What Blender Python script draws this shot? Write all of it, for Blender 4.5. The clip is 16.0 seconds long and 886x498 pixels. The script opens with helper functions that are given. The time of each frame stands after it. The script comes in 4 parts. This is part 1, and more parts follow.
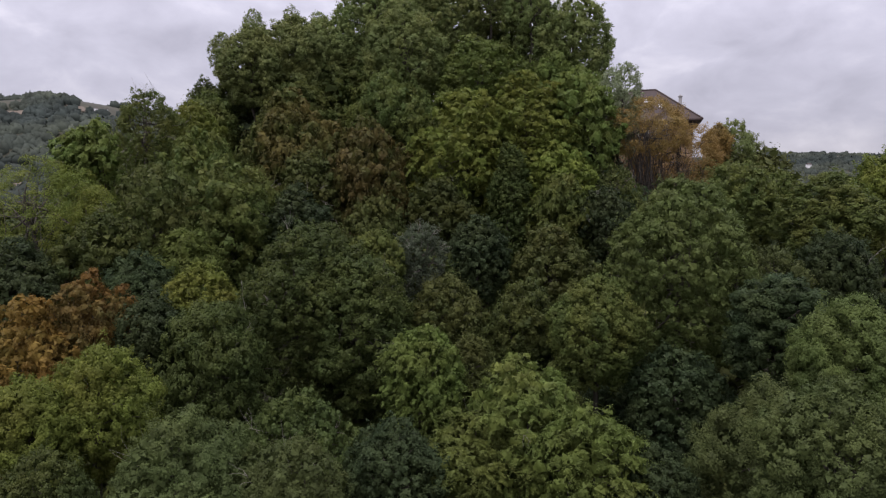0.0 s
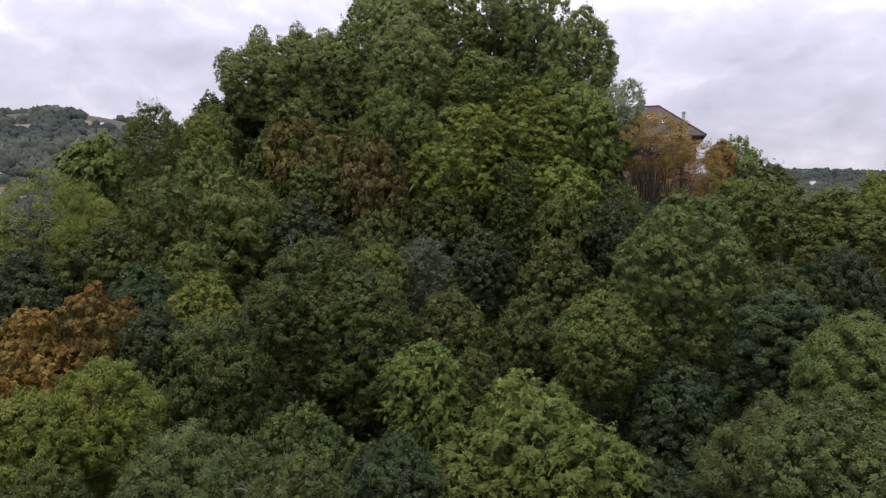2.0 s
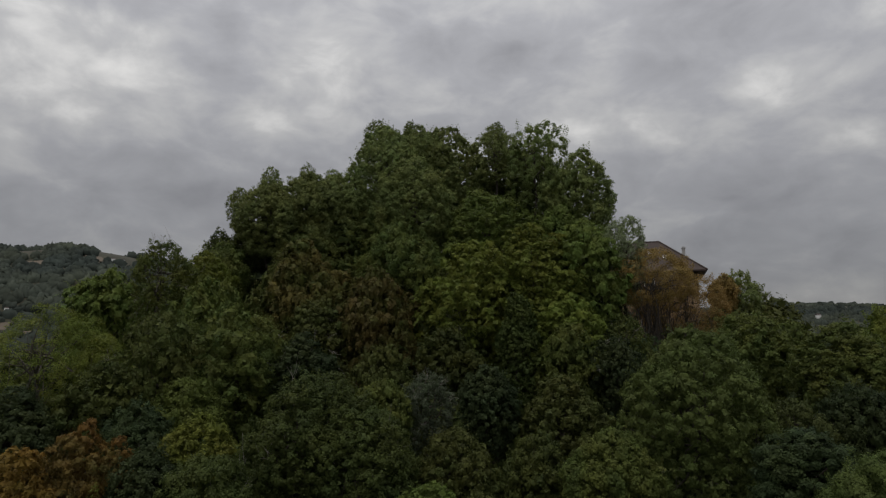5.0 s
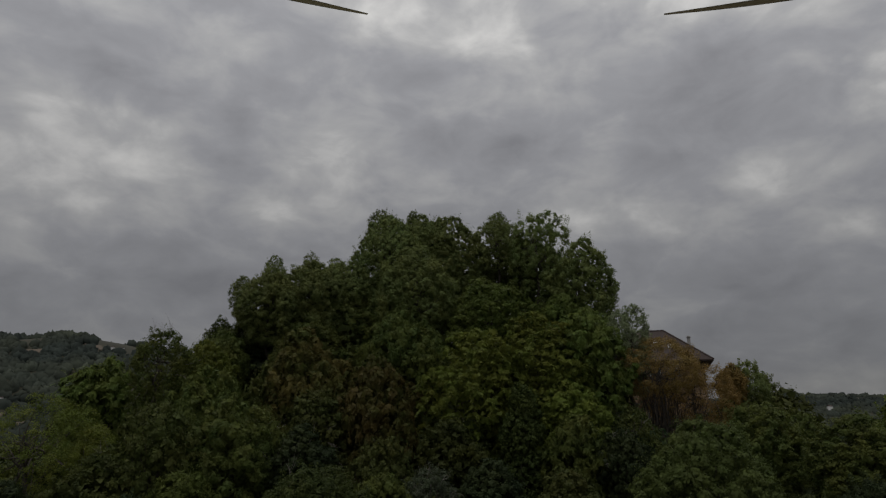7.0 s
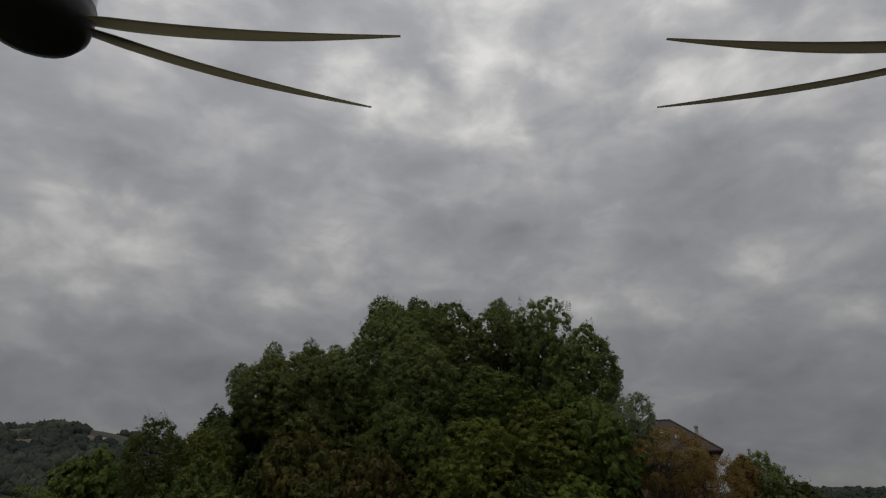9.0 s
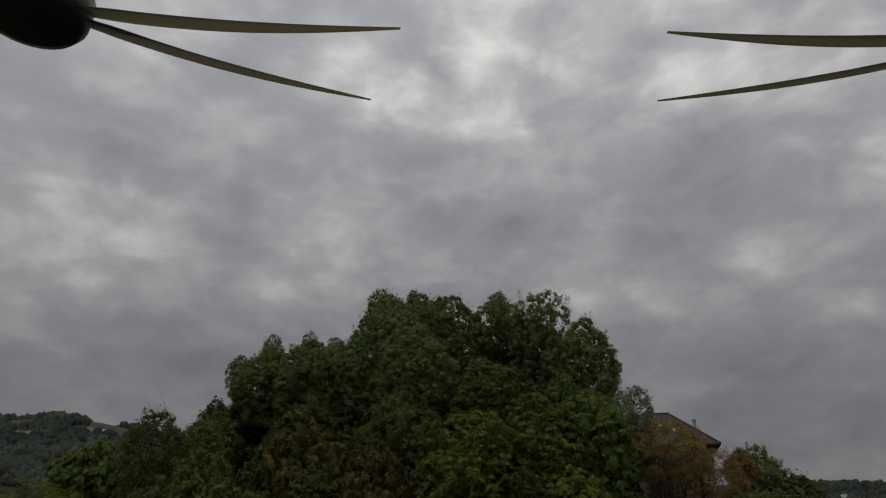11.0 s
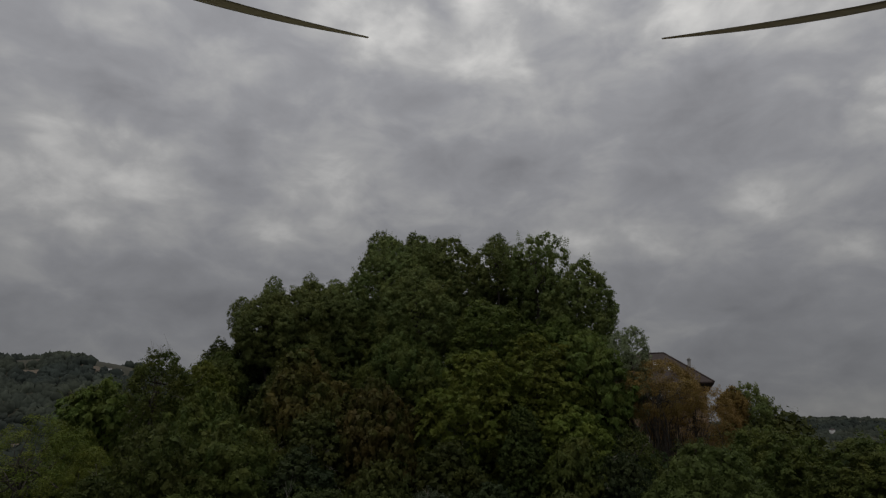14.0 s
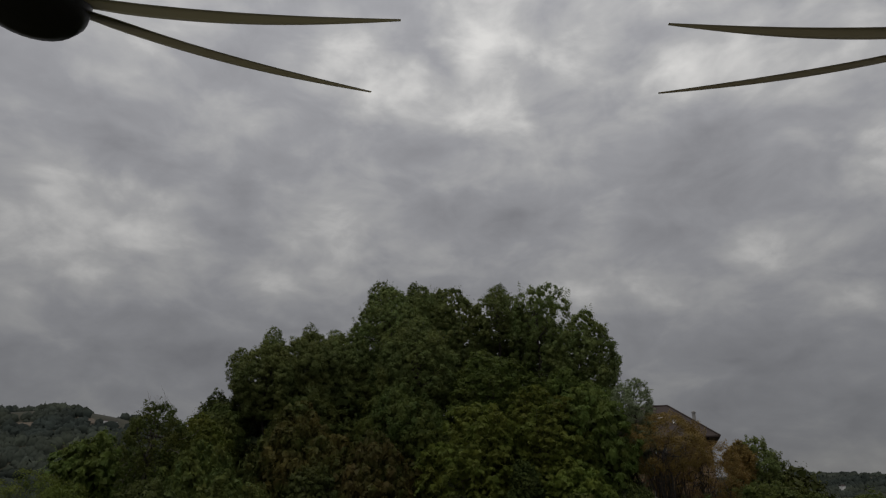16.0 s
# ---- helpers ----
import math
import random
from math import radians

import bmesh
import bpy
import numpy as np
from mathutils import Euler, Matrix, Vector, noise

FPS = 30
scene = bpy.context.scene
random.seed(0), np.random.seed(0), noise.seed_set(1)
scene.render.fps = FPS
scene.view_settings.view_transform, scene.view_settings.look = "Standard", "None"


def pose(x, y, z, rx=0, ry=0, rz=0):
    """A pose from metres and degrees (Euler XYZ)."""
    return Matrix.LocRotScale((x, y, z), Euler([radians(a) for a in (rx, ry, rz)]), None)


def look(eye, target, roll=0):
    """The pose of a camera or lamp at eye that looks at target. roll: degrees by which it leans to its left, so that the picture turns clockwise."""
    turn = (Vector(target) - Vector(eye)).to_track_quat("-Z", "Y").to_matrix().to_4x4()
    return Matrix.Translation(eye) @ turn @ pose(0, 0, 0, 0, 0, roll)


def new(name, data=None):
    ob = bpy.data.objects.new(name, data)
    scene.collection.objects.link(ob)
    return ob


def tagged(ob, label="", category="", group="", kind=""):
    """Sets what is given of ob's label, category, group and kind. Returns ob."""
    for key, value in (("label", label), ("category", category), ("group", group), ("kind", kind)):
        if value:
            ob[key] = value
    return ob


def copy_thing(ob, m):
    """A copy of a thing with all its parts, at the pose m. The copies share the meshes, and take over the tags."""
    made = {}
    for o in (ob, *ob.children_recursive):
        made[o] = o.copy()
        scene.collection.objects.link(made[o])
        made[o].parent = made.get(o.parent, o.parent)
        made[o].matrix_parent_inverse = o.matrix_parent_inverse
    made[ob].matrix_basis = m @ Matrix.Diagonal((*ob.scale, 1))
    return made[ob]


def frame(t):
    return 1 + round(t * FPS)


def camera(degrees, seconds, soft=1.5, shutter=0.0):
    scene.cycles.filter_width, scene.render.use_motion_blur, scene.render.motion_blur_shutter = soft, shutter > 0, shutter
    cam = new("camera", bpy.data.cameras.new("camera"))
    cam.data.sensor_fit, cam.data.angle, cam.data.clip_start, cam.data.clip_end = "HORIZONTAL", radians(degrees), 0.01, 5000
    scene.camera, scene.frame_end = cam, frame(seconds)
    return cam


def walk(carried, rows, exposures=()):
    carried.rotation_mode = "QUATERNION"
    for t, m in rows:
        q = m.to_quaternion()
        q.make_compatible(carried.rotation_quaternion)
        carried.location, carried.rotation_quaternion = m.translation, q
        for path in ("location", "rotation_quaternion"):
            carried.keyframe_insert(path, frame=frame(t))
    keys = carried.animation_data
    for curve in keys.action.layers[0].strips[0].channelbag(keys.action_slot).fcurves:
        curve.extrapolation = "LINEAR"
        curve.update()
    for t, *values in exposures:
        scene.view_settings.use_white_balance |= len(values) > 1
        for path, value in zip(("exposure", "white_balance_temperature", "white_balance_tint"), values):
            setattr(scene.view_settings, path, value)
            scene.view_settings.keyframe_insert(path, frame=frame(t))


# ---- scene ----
FOV = 67.45
cam = camera(FOV, 16.0, soft=1.25)
EYE = (0.0, 0.0, 30.0)

# the gimbal's turn while the drone hovers: seconds, yaw, pitch, roll
TURNS = [
    (0, -0.61, -5.56, 0.39),
    (0.5, -0.59, -7.57, 0.33),
    (1, -0.50, -8.23, 0.28),
    (1.5, -0.41, -6.28, 0.17),
    (2, -0.30, -4.29, 0.14),
    (2.5, -0.20, -2.39, 0.23),
    (3, -0.11, -0.46, 0.25),
    (3.5, 0.00, 1.50, 0.22),
    (4, -0.00, 3.42, 0.22),
    (6.5, 0.24, 13.04, 0.16),
    (7, 0.27, 14.90, 0.12),
    (7.5, 0.31, 16.75, 0.14),
    (8, 0.35, 18.64, 0.10),
    (8.5, 0.37, 20.51, 0.12),
    (9, 0.35, 22.33, 0.09),
    (9.2, 0.37, 23.07, 0.15),
    (9.7, 0.35, 24.20, 0.05),
    (10.3, 0.30, 23.90, 0.00),
    (10.9, 0.24, 22.10, -0.05),
    (11.3, 0.21, 20.73, -0.06),
    (11.5, 0.20, 20.28, -0.05),
    (12, 0.17, 20.11, -0.02),
    (12.5, 0.16, 18.77, -0.02),
    (13, 0.19, 17.93, -0.04),
    (13.5, 0.16, 17.51, 0.01),
    (14, 0.19, 16.74, -0.01),
    (14.5, 0.22, 16.62, 0.01),
    (15, 0.26, 18.48, -0.04),
    (15.5, 0.27, 19.28, -0.13),
    (16, 0.24, 21.10, -0.10),
]
walk(cam, [(t, pose(*EYE, 90 + p, r, y)) for t, y, p, r in TURNS],
     exposures=[(0.0, 0.97, 6150, 25), (0.5, 1.09, 6150, 25), (1.0, 1.28, 6140, 25), (1.5, 1.36, 6130, 25), (2.5, 0.97, 6200, 23), (3.5, 0.48, 6370, 18),
                (4.2, 0.17, 6450, 12), (5.3, -0.30, 6500, 12), (6.5, -0.69, 6500, 12), (8.0, -0.87, 6500, 12), (9.0, -0.77, 6500, 12),
                (11.5, -0.80, 6500, 12), (13.5, -0.85, 6500, 12), (16.0, -0.80, 6500, 12)])


# ---- sky and sun ----
def cloudy_sky():
    world = bpy.data.worlds.new("overcast_sky")
    scene.world = world
    world.use_nodes = True
    nt = world.node_tree
    nt.nodes.clear()
    n, l = nt.nodes.new, nt.links.new

    def math_node(op, a, b=None, clamp=False):
        m = n("ShaderNodeMath")
        m.operation, m.use_clamp = op, clamp
        for i, v in enumerate((a, b)):
            if v is None:
                continue
            if isinstance(v, (int, float)):
                m.inputs[i].default_value = v
            else:
                l(v, m.inputs[i])
        return m.outputs[0]

    sky = n("ShaderNodeTexSky")
    sky.sky_type, sky.sun_disc = "NISHITA", False
    sky.sun_elevation, sky.sun_rotation = radians(72), radians(208)
    clear = n("ShaderNodeBackground")
    clear.inputs["Strength"].default_value = 0.05
    l(sky.outputs[0], clear.inputs["Color"])

    # a cloud sheet: soft billows, wider than they are high
    co = n("ShaderNodeTexCoord")
    sep = n("ShaderNodeSeparateXYZ")
    l(co.outputs["Generated"], sep.inputs[0])
    flat = n("ShaderNodeMapping")
    flat.inputs["Scale"].default_value = (1.0, 1.0, 1.75)
    l(co.outputs["Generated"], flat.inputs[0])

    def fbm(scale, detail, rough, distort, z, out="Fac"):
        t = n("ShaderNodeTexNoise")
        mp = n("ShaderNodeMapping")
        mp.inputs["Location"].default_value = (1.3 * z, 0.7 * z, z)
        l(flat.outputs[0], mp.inputs[0])
        l(mp.outputs[0], t.inputs["Vector"])
        for k, v in (("Scale", scale), ("Detail", detail), ("Roughness", rough), ("Distortion", distort)):
            t.inputs[k].default_value = v
        return t.outputs[out]

    big = fbm(4.0, 4, 0.46, 0.2, 2.2)
    mid = fbm(10.0, 7, 0.53, 0.3, 5.1)
    mix = math_node("ADD", math_node("ADD", math_node("MULTIPLY", big, 0.30), math_node("MULTIPLY", mid, 0.38)), 0.16)

    # azimuth and elevation in degrees, ruffled so that the clouds have torn edges
    angles = n("ShaderNodeCombineXYZ")
    l(math_node("MULTIPLY", math_node("ARCTAN2", sep.outputs["X"], sep.outputs["Y"]), 57.2958), angles.inputs["X"])
    l(math_node("MULTIPLY", math_node("ARCSINE", sep.outputs["Z"]), 57.2958), angles.inputs["Y"])
    ruffle = n("ShaderNodeVectorMath")
    ruffle.operation = "MULTIPLY_ADD"
    l(fbm(9.0, 5, 0.55, 0.0, 8.4, "Color"), ruffle.inputs[0])
    ruffle.inputs[1].default_value = (9.0, 7.0, 0.0)
    shifted = n("ShaderNodeVectorMath")
    shifted.operation = "ADD"
    l(angles.outputs[0], shifted.inputs[0])
    shifted.inputs[1].default_value = (-4.5, -3.5, 0.0)
    l(shifted.outputs[0], ruffle.inputs[2])

    def clouds_at(mix, much, places):
        """Thinner (+) or thicker (-) parts of the sheet: azimuth, elevation, half width, half height, slant."""
        for az, el, wide, high, slant in places:
            mp = n("ShaderNodeMapping")
            mp.vector_type = "TEXTURE"
            mp.inputs["Location"].default_value = (az, el, 0)
            mp.inputs["Rotation"].default_value = (0, 0, radians(slant))
            mp.inputs["Scale"].default_value = (wide, high, 1e6)
            l(ruffle.outputs[0], mp.inputs[0])
            ball = n("ShaderNodeTexGradient")
            ball.gradient_type = "SPHERICAL"
            l(mp.outputs[0], ball.inputs[0])
            mix = math_node("ADD", mix, math_node("MULTIPLY", ball.outputs["Fac"], much))
        return mix

    # bright thin spots high up, pale banks lower down, and the dark undersides between
    mix = clouds_at(mix, 0.10, ((-10.8, 36.7, 4.5, 4, 0), (-7.5, 33.5, 3, 2.5, 0), (-4, 36, 3.5, 2.5, 0), (3.4, 38.7, 4.5, 4.5, 0), (6.7, 33, 3.5, 3.5, 0), (21.2, 34.2, 4.5, 3.5, 20),
                                (28, 33.8, 6.5, 6, 0), (35.2, 32, 5, 6, 0), (15.8, 38.3, 5, 4, 0), (36.6, 24.2, 3, 3, 0), (9, 44, 9, 5, 0), (25, 42, 9, 5, 0)))
    mix = clouds_at(mix, 0.078, ((-20.5, 28, 5.5, 6, -40), (-11.6, 19.3, 6.5, 4, 0), (-16.8, 17.8, 8, 3, -30), (-31.7, 18.5, 12, 6, 0), (27.2, 19.2, 6, 2.0, 0),
                                (32.5, 15.7, 6, 2.2, -10), (6.7, 21.5, 6, 2.6, 15), (-2.4, 19.2, 8, 2.6, 0), (9.8, 18.2, 4.5, 2.5, 0), (4.6, 29.3, 5.5, 4.5, 0), (-29.4, 34.8, 10, 5, 0), (-26.7, 22.5, 10, 4.5, 0)))
    mix = clouds_at(mix, -0.055, ((-20, 35.1, 10, 4.2, 0), (-1.6, 37.4, 5, 3, 0), (-3.7, 27.2, 11, 4.5, -12), (14, 27.7, 15, 9, 0), (25, 18, 7, 5, 0), (-19, 23.6, 7.5, 3, 0), (2.3, 23.2, 9, 3.6, 10), (23.2, 27.6, 11, 7, 0)))
    mix = clouds_at(mix, -0.065, ((-31.4, 13.8, 12, 3.5, 0), (-20.7, 11.6, 11, 3.8, 0), (-33, 10, 8, 3, 0), (27.6, 9.9, 12, 4.5, 0), (17.6, 13.5, 9, 3.2, 8), (-29.6, 26.6, 8, 3.6, 0), (-11.3, 14, 3.5, 1.8, 20), (22.9, 4.9, 16, 4, 0)))
    ramp = n("ShaderNodeValToRGB")
    els = ramp.color_ramp.elements
    els[0].position, els[0].color = 0.33, (0.482, 0.490, 0.515, 1)
    els[1].position, els[1].color = 0.68, (1.36, 1.36, 1.31, 1)
    e = els.new(0.48)
    e.color = (0.672, 0.685, 0.712, 1)
    e = els.new(0.56)
    e.color = (0.86, 0.87, 0.865, 1)
    l(mix, ramp.inputs[0])
    clouds = n("ShaderNodeBackground")
    l(ramp.outputs[0], clouds.inputs["Color"])
    # an overcast sky is brighter overhead than at the horizon
    l(math_node("ADD", math_node("MULTIPLY", math_node("MAXIMUM", sep.outputs["Z"], 0.0), 1.0), 0.33), clouds.inputs["Strength"])
    both = n("ShaderNodeMixShader")
    both.inputs[0].default_value = 0.93
    l(clear.outputs[0], both.inputs[1])
    l(clouds.outputs[0], both.inputs[2])
    out = n("ShaderNodeOutputWorld")
    l(both.outputs[0], out.inputs["Surface"])


cloudy_sky()
sun = new("sun", bpy.data.lights.new("sun", "SUN"))
sun.data.energy, sun.data.angle, sun.data.color = 1.35, radians(30), (1.0, 0.97, 0.92)
sun.matrix_world = look((-14, -26, 92), (0, 0, 0))


# ---- materials ----
def material(name):
    m = bpy.data.materials.new(name)
    m.use_nodes = True
    nt = m.node_tree
    return m, nt, nt.nodes["Principled BSDF"], nt.nodes.new, nt.links.new


def ramp_node(nt, stops):
    r = nt.nodes.new("ShaderNodeValToRGB")
    els = r.color_ramp.elements
    while len(els) < len(stops):
        els.new(0.5)
    for e, (p, c) in zip(els, stops):
        e.position, e.color = p, (*c, 1)
    return r


def leaf_material(name, colour, second, light=0.34, gloss=0.55, patches=0.45):
    """Leaves: each leaf has its own shade, patches of the crown turn to the second colour; light shines through."""
    m, nt, bsdf, n, l = material(name)
    geo = n("ShaderNodeNewGeometry")
    co = n("ShaderNodeTexCoord")
    info = n("ShaderNodeObjectInfo")
    noise_tex = n("ShaderNodeTexNoise")
    noise_tex.inputs["Scale"].default_value, noise_tex.inputs["Detail"].default_value = patches, 4
    l(co.outputs["Object"], noise_tex.inputs["Vector"])
    patch = ramp_node(nt, [(0.40, (0, 0, 0)), (0.66, (1, 1, 1))])
    l(noise_tex.outputs["Fac"], patch.inputs[0])
    mix = n("ShaderNodeMix")
    mix.data_type = "RGBA"
    mix.inputs["A"].default_value, mix.inputs["B"].default_value = (*colour, 1), (*second, 1)
    l(patch.outputs[0], mix.inputs["Factor"])
    # whole sprays are lighter or darker than their neighbours
    tone_tex = n("ShaderNodeTexNoise")
    tone_tex.inputs["Scale"].default_value, tone_tex.inputs["Detail"].default_value = patches * 3.6, 2
    l(co.outputs["Object"], tone_tex.inputs["Vector"])
    tone = n("ShaderNodeMapRange")
    tone.inputs["From Min"].default_value, tone.inputs["From Max"].default_value = 0.3, 0.7
    tone.inputs["To Min"].default_value, tone.inputs["To Max"].default_value = 0.46, 0.84
    l(tone_tex.outputs["Fac"], tone.inputs["Value"])
    hsv = n("ShaderNodeHueSaturation")
    hsv.inputs["Saturation"].default_value = 1.05
    l(mix.outputs["Result"], hsv.inputs["Color"])
    val = n("ShaderNodeMapRange")
    val.inputs["To Min"].default_value, val.inputs["To Max"].default_value = 0.90, 1.10
    l(geo.outputs["Random Per Island"], val.inputs["Value"])
    own = n("ShaderNodeMapRange")
    own.inputs["To Min"].default_value, own.inputs["To Max"].default_value = 0.86, 1.14
    l(info.outputs["Random"], own.inputs["Value"])
    tones = val.outputs[0]
    for other in (tone.outputs[0], own.outputs[0]):
        product = n("ShaderNodeMath")
        product.operation = "MULTIPLY"
        l(tones, product.inputs[0])
        l(other, product.inputs[1])
        tones = product.outputs[0]
    l(tones, hsv.inputs["Value"])
    hue = n("ShaderNodeMapRange")
    hue.inputs["To Min"].default_value, hue.inputs["To Max"].default_value = 0.488, 0.508
    l(info.outputs["Random"], hue.inputs["Value"])
    l(hue.outputs[0], hsv.inputs["Hue"])
    l(hsv.outputs["Color"], bsdf.inputs["Base Color"])
    bsdf.inputs["Roughness"].default_value = gloss
    bsdf.inputs["Specular IOR Level"].default_value = 0.10
    tr = n("ShaderNodeBsdfTranslucent")
    l(hsv.outputs["Color"], tr.inputs["Color"])
    both = n("ShaderNodeMixShader")
    both.inputs[0].default_value = light
    l(bsdf.outputs[0], both.inputs[1])
    l(tr.outputs[0], both.inputs[2])
    l(both.outputs[0], nt.nodes["Material Output"].inputs["Surface"])
    return m


def rough_material(name, stops, scale, bump=0.3, rough=0.85, fine=None, metal=0.0):
    """A grained surface: two scales of noise in the colour, the finer one as relief."""
    m, nt, bsdf, n, l = material(name)
    co = n("ShaderNodeTexCoord")
    a = n("ShaderNodeTexNoise")
    a.inputs["Scale"].default_value, a.inputs["Detail"].default_value = scale, 8
    b = n("ShaderNodeTexNoise")
    b.inputs["Scale"].default_value, b.inputs["Detail"].default_value = fine or scale * 9, 6
    for t in (a, b):
        l(co.outputs["Object"], t.inputs["Vector"])
    mx = n("ShaderNodeMath")
    mx.operation = "MULTIPLY_ADD"
    l(b.outputs["Fac"], mx.inputs[0])
    mx.inputs[1].default_value = 0.4
    half = n("ShaderNodeMath")
    half.operation = "MULTIPLY"
    l(a.outputs["Fac"], half.inputs[0])
    half.inputs[1].default_value = 0.6
    l(half.outputs[0], mx.inputs[2])
    r = ramp_node(nt, stops)
    l(mx.outputs[0], r.inputs[0])
    l(r.outputs[0], bsdf.inputs["Base Color"])
    bp = n("ShaderNodeBump")
    bp.inputs["Strength"].default_value = bump
    l(b.outputs["Fac"], bp.inputs["Height"])
    l(bp.outputs[0], bsdf.inputs["Normal"])
    bsdf.inputs["Roughness"].default_value, bsdf.inputs["Metallic"].default_value = rough, metal
    return m


LEAF = {
    "oak": leaf_material("oak_leaves", (0.065, 0.090, 0.029), (0.113, 0.128, 0.036)),
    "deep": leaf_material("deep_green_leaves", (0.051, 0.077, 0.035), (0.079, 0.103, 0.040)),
    "mid": leaf_material("mid_green_leaves", (0.105, 0.145, 0.043), (0.156, 0.174, 0.047)),
    "ash": leaf_material("ash_leaves", (0.129, 0.183, 0.057), (0.155, 0.199, 0.062)),
    "locust": leaf_material("locust_leaves", (0.155, 0.216, 0.059), (0.193, 0.223, 0.060)),
    "yellow": leaf_material("yellowing_leaves", (0.167, 0.218, 0.049), (0.214, 0.237, 0.054)),
    "olive": leaf_material("olive_leaves", (0.096, 0.123, 0.039), (0.124, 0.134, 0.041)),
    "willow": leaf_material("willow_leaves", (0.105, 0.138, 0.050), (0.132, 0.159, 0.054)),
    "rust": leaf_material("rust_leaves", (0.287, 0.179, 0.050), (0.220, 0.174, 0.047)),
    "russet": leaf_material("russet_leaves", (0.375, 0.259, 0.094), (0.311, 0.234, 0.085)),
    "summit": leaf_material("hilltop_oak_leaves", (0.197, 0.256, 0.092), (0.248, 0.284, 0.095)),
    "fresh": leaf_material("fresh_green_leaves", (0.128, 0.174, 0.046), (0.158, 0.189, 0.050)),
    "cool": leaf_material("cool_green_leaves", (0.081, 0.116, 0.037), (0.114, 0.142, 0.041)),
    "bronze": leaf_material("bronze_leaves", (0.224, 0.137, 0.044), (0.144, 0.127, 0.040)),
    "brown": leaf_material("browning_leaves", (0.145, 0.122, 0.039), (0.095, 0.121, 0.034)),
    "pale": leaf_material("pale_willow_leaves", (0.359, 0.433, 0.255), (0.299, 0.378, 0.198)),
    "grey": leaf_material("grey_green_leaves", (0.111, 0.132, 0.085), (0.094, 0.123, 0.066)),
}
BARK = rough_material("bark", [(0.3, (0.022, 0.018, 0.013)), (0.7, (0.085, 0.07, 0.055))], 3.0, 0.6)
DEADWOOD = rough_material("dead_wood", [(0.3, (0.10, 0.09, 0.075)), (0.7, (0.24, 0.22, 0.19))], 4.0, 0.5)
PLASTER = rough_material("ochre_wall_plaster", [(0.3, (0.25, 0.17, 0.11)), (0.7, (0.34, 0.245, 0.165))], 0.8, 0.15, 0.9, 14)
ROOF = rough_material("brown_roof_tiles", [(0.3, (0.022, 0.013, 0.010)), (0.5, (0.034, 0.020, 0.015)), (0.7, (0.052, 0.030, 0.022))], 0.7, 0.5, 0.8, 5)
DARKWOOD = rough_material("dark_stained_wood", [(0.3, (0.02, 0.014, 0.01)), (0.7, (0.05, 0.035, 0.025))], 3, 0.3, 0.7)
WHITE = rough_material("white_paint", [(0.3, (0.70, 0.69, 0.66)), (0.7, (0.82, 0.81, 0.79))], 2, 0.1, 0.6)
STRAW = leaf_material("dry_grass", (0.40, 0.29, 0.19), (0.31, 0.235, 0.14), 0.3, 0.8)
# leaf colours greyed and blued to carry the haze of the distance
HAZED_FARWOOD = leaf_material("hazed_far_wood_leaves", (0.050, 0.062, 0.054), (0.098, 0.112, 0.082), 0.05, 0.9, patches=0.012)
_nt = HAZED_FARWOOD.node_tree
_co, _no, _bp = _nt.nodes.new("ShaderNodeTexCoord"), _nt.nodes.new("ShaderNodeTexNoise"), _nt.nodes.new("ShaderNodeBump")
_no.inputs["Scale"].default_value, _no.inputs["Detail"].default_value = 0.5, 5
_bp.inputs["Strength"].default_value, _bp.inputs["Distance"].default_value = 0.4, 1.0
_nt.links.new(_co.outputs["Object"], _no.inputs["Vector"])
_nt.links.new(_no.outputs["Fac"], _bp.inputs["Height"])
_nt.links.new(_bp.outputs[0], _nt.nodes["Principled BSDF"].inputs["Normal"])
FIELD = rough_material("stubble_field", [(0.3, (0.085, 0.068, 0.048)), (0.7, (0.125, 0.098, 0.07))], 0.05, 0.3, 0.95, 0.6)
STUCCO = rough_material("grey_stucco", [(0.3, (0.30, 0.29, 0.28)), (0.7, (0.42, 0.41, 0.39))], 2, 0.2, 0.9)
SHELL = rough_material("black_motor_shell", [(0.3, (0.010, 0.010, 0.012)), (0.7, (0.022, 0.021, 0.024))], 40, 0.1, 0.45)
BELL = rough_material("brushed_motor_bell", [(0.3, (0.45, 0.45, 0.46)), (0.7, (0.62, 0.62, 0.63))], 60, 0.1, 0.35, 900, 1.0)
BLADE = leaf_material("smoky_propeller_plastic", (0.64, 0.60, 0.46), (0.66, 0.62, 0.48), 0.6, 0.5)
GLASS, _nt, _b, _n, _l = material("window_glass")
_b.inputs["Base Color"].default_value = (0.03, 0.035, 0.04, 1)
_b.inputs["Roughness"].default_value, _b.inputs["Specular IOR Level"].default_value = 0.06, 0.8
SOIL = rough_material("hill_ground", [(0.25, (0.014, 0.013, 0.008)), (0.5, (0.026, 0.026, 0.012)), (0.75, (0.05, 0.044, 0.022))], 0.06, 0.5, 0.95, 1.2)


# ---- building blocks ----
def smooth(a, b, v):
    t = np.clip((v - a) / (b - a), 0, 1)  # b below a: falls instead of rising
    return t * t * (3 - 2 * t)


def part(name, bm, mat, parent, label=""):
    """Links a bmesh as one mesh object under a thing or a part."""
    me = bpy.data.meshes.new(name)
    bm.to_mesh(me)
    bm.free()
    me.materials.append(mat)
    ob = new(name, me)
    ob.parent = parent
    if label:
        tagged(ob, label)
    return ob


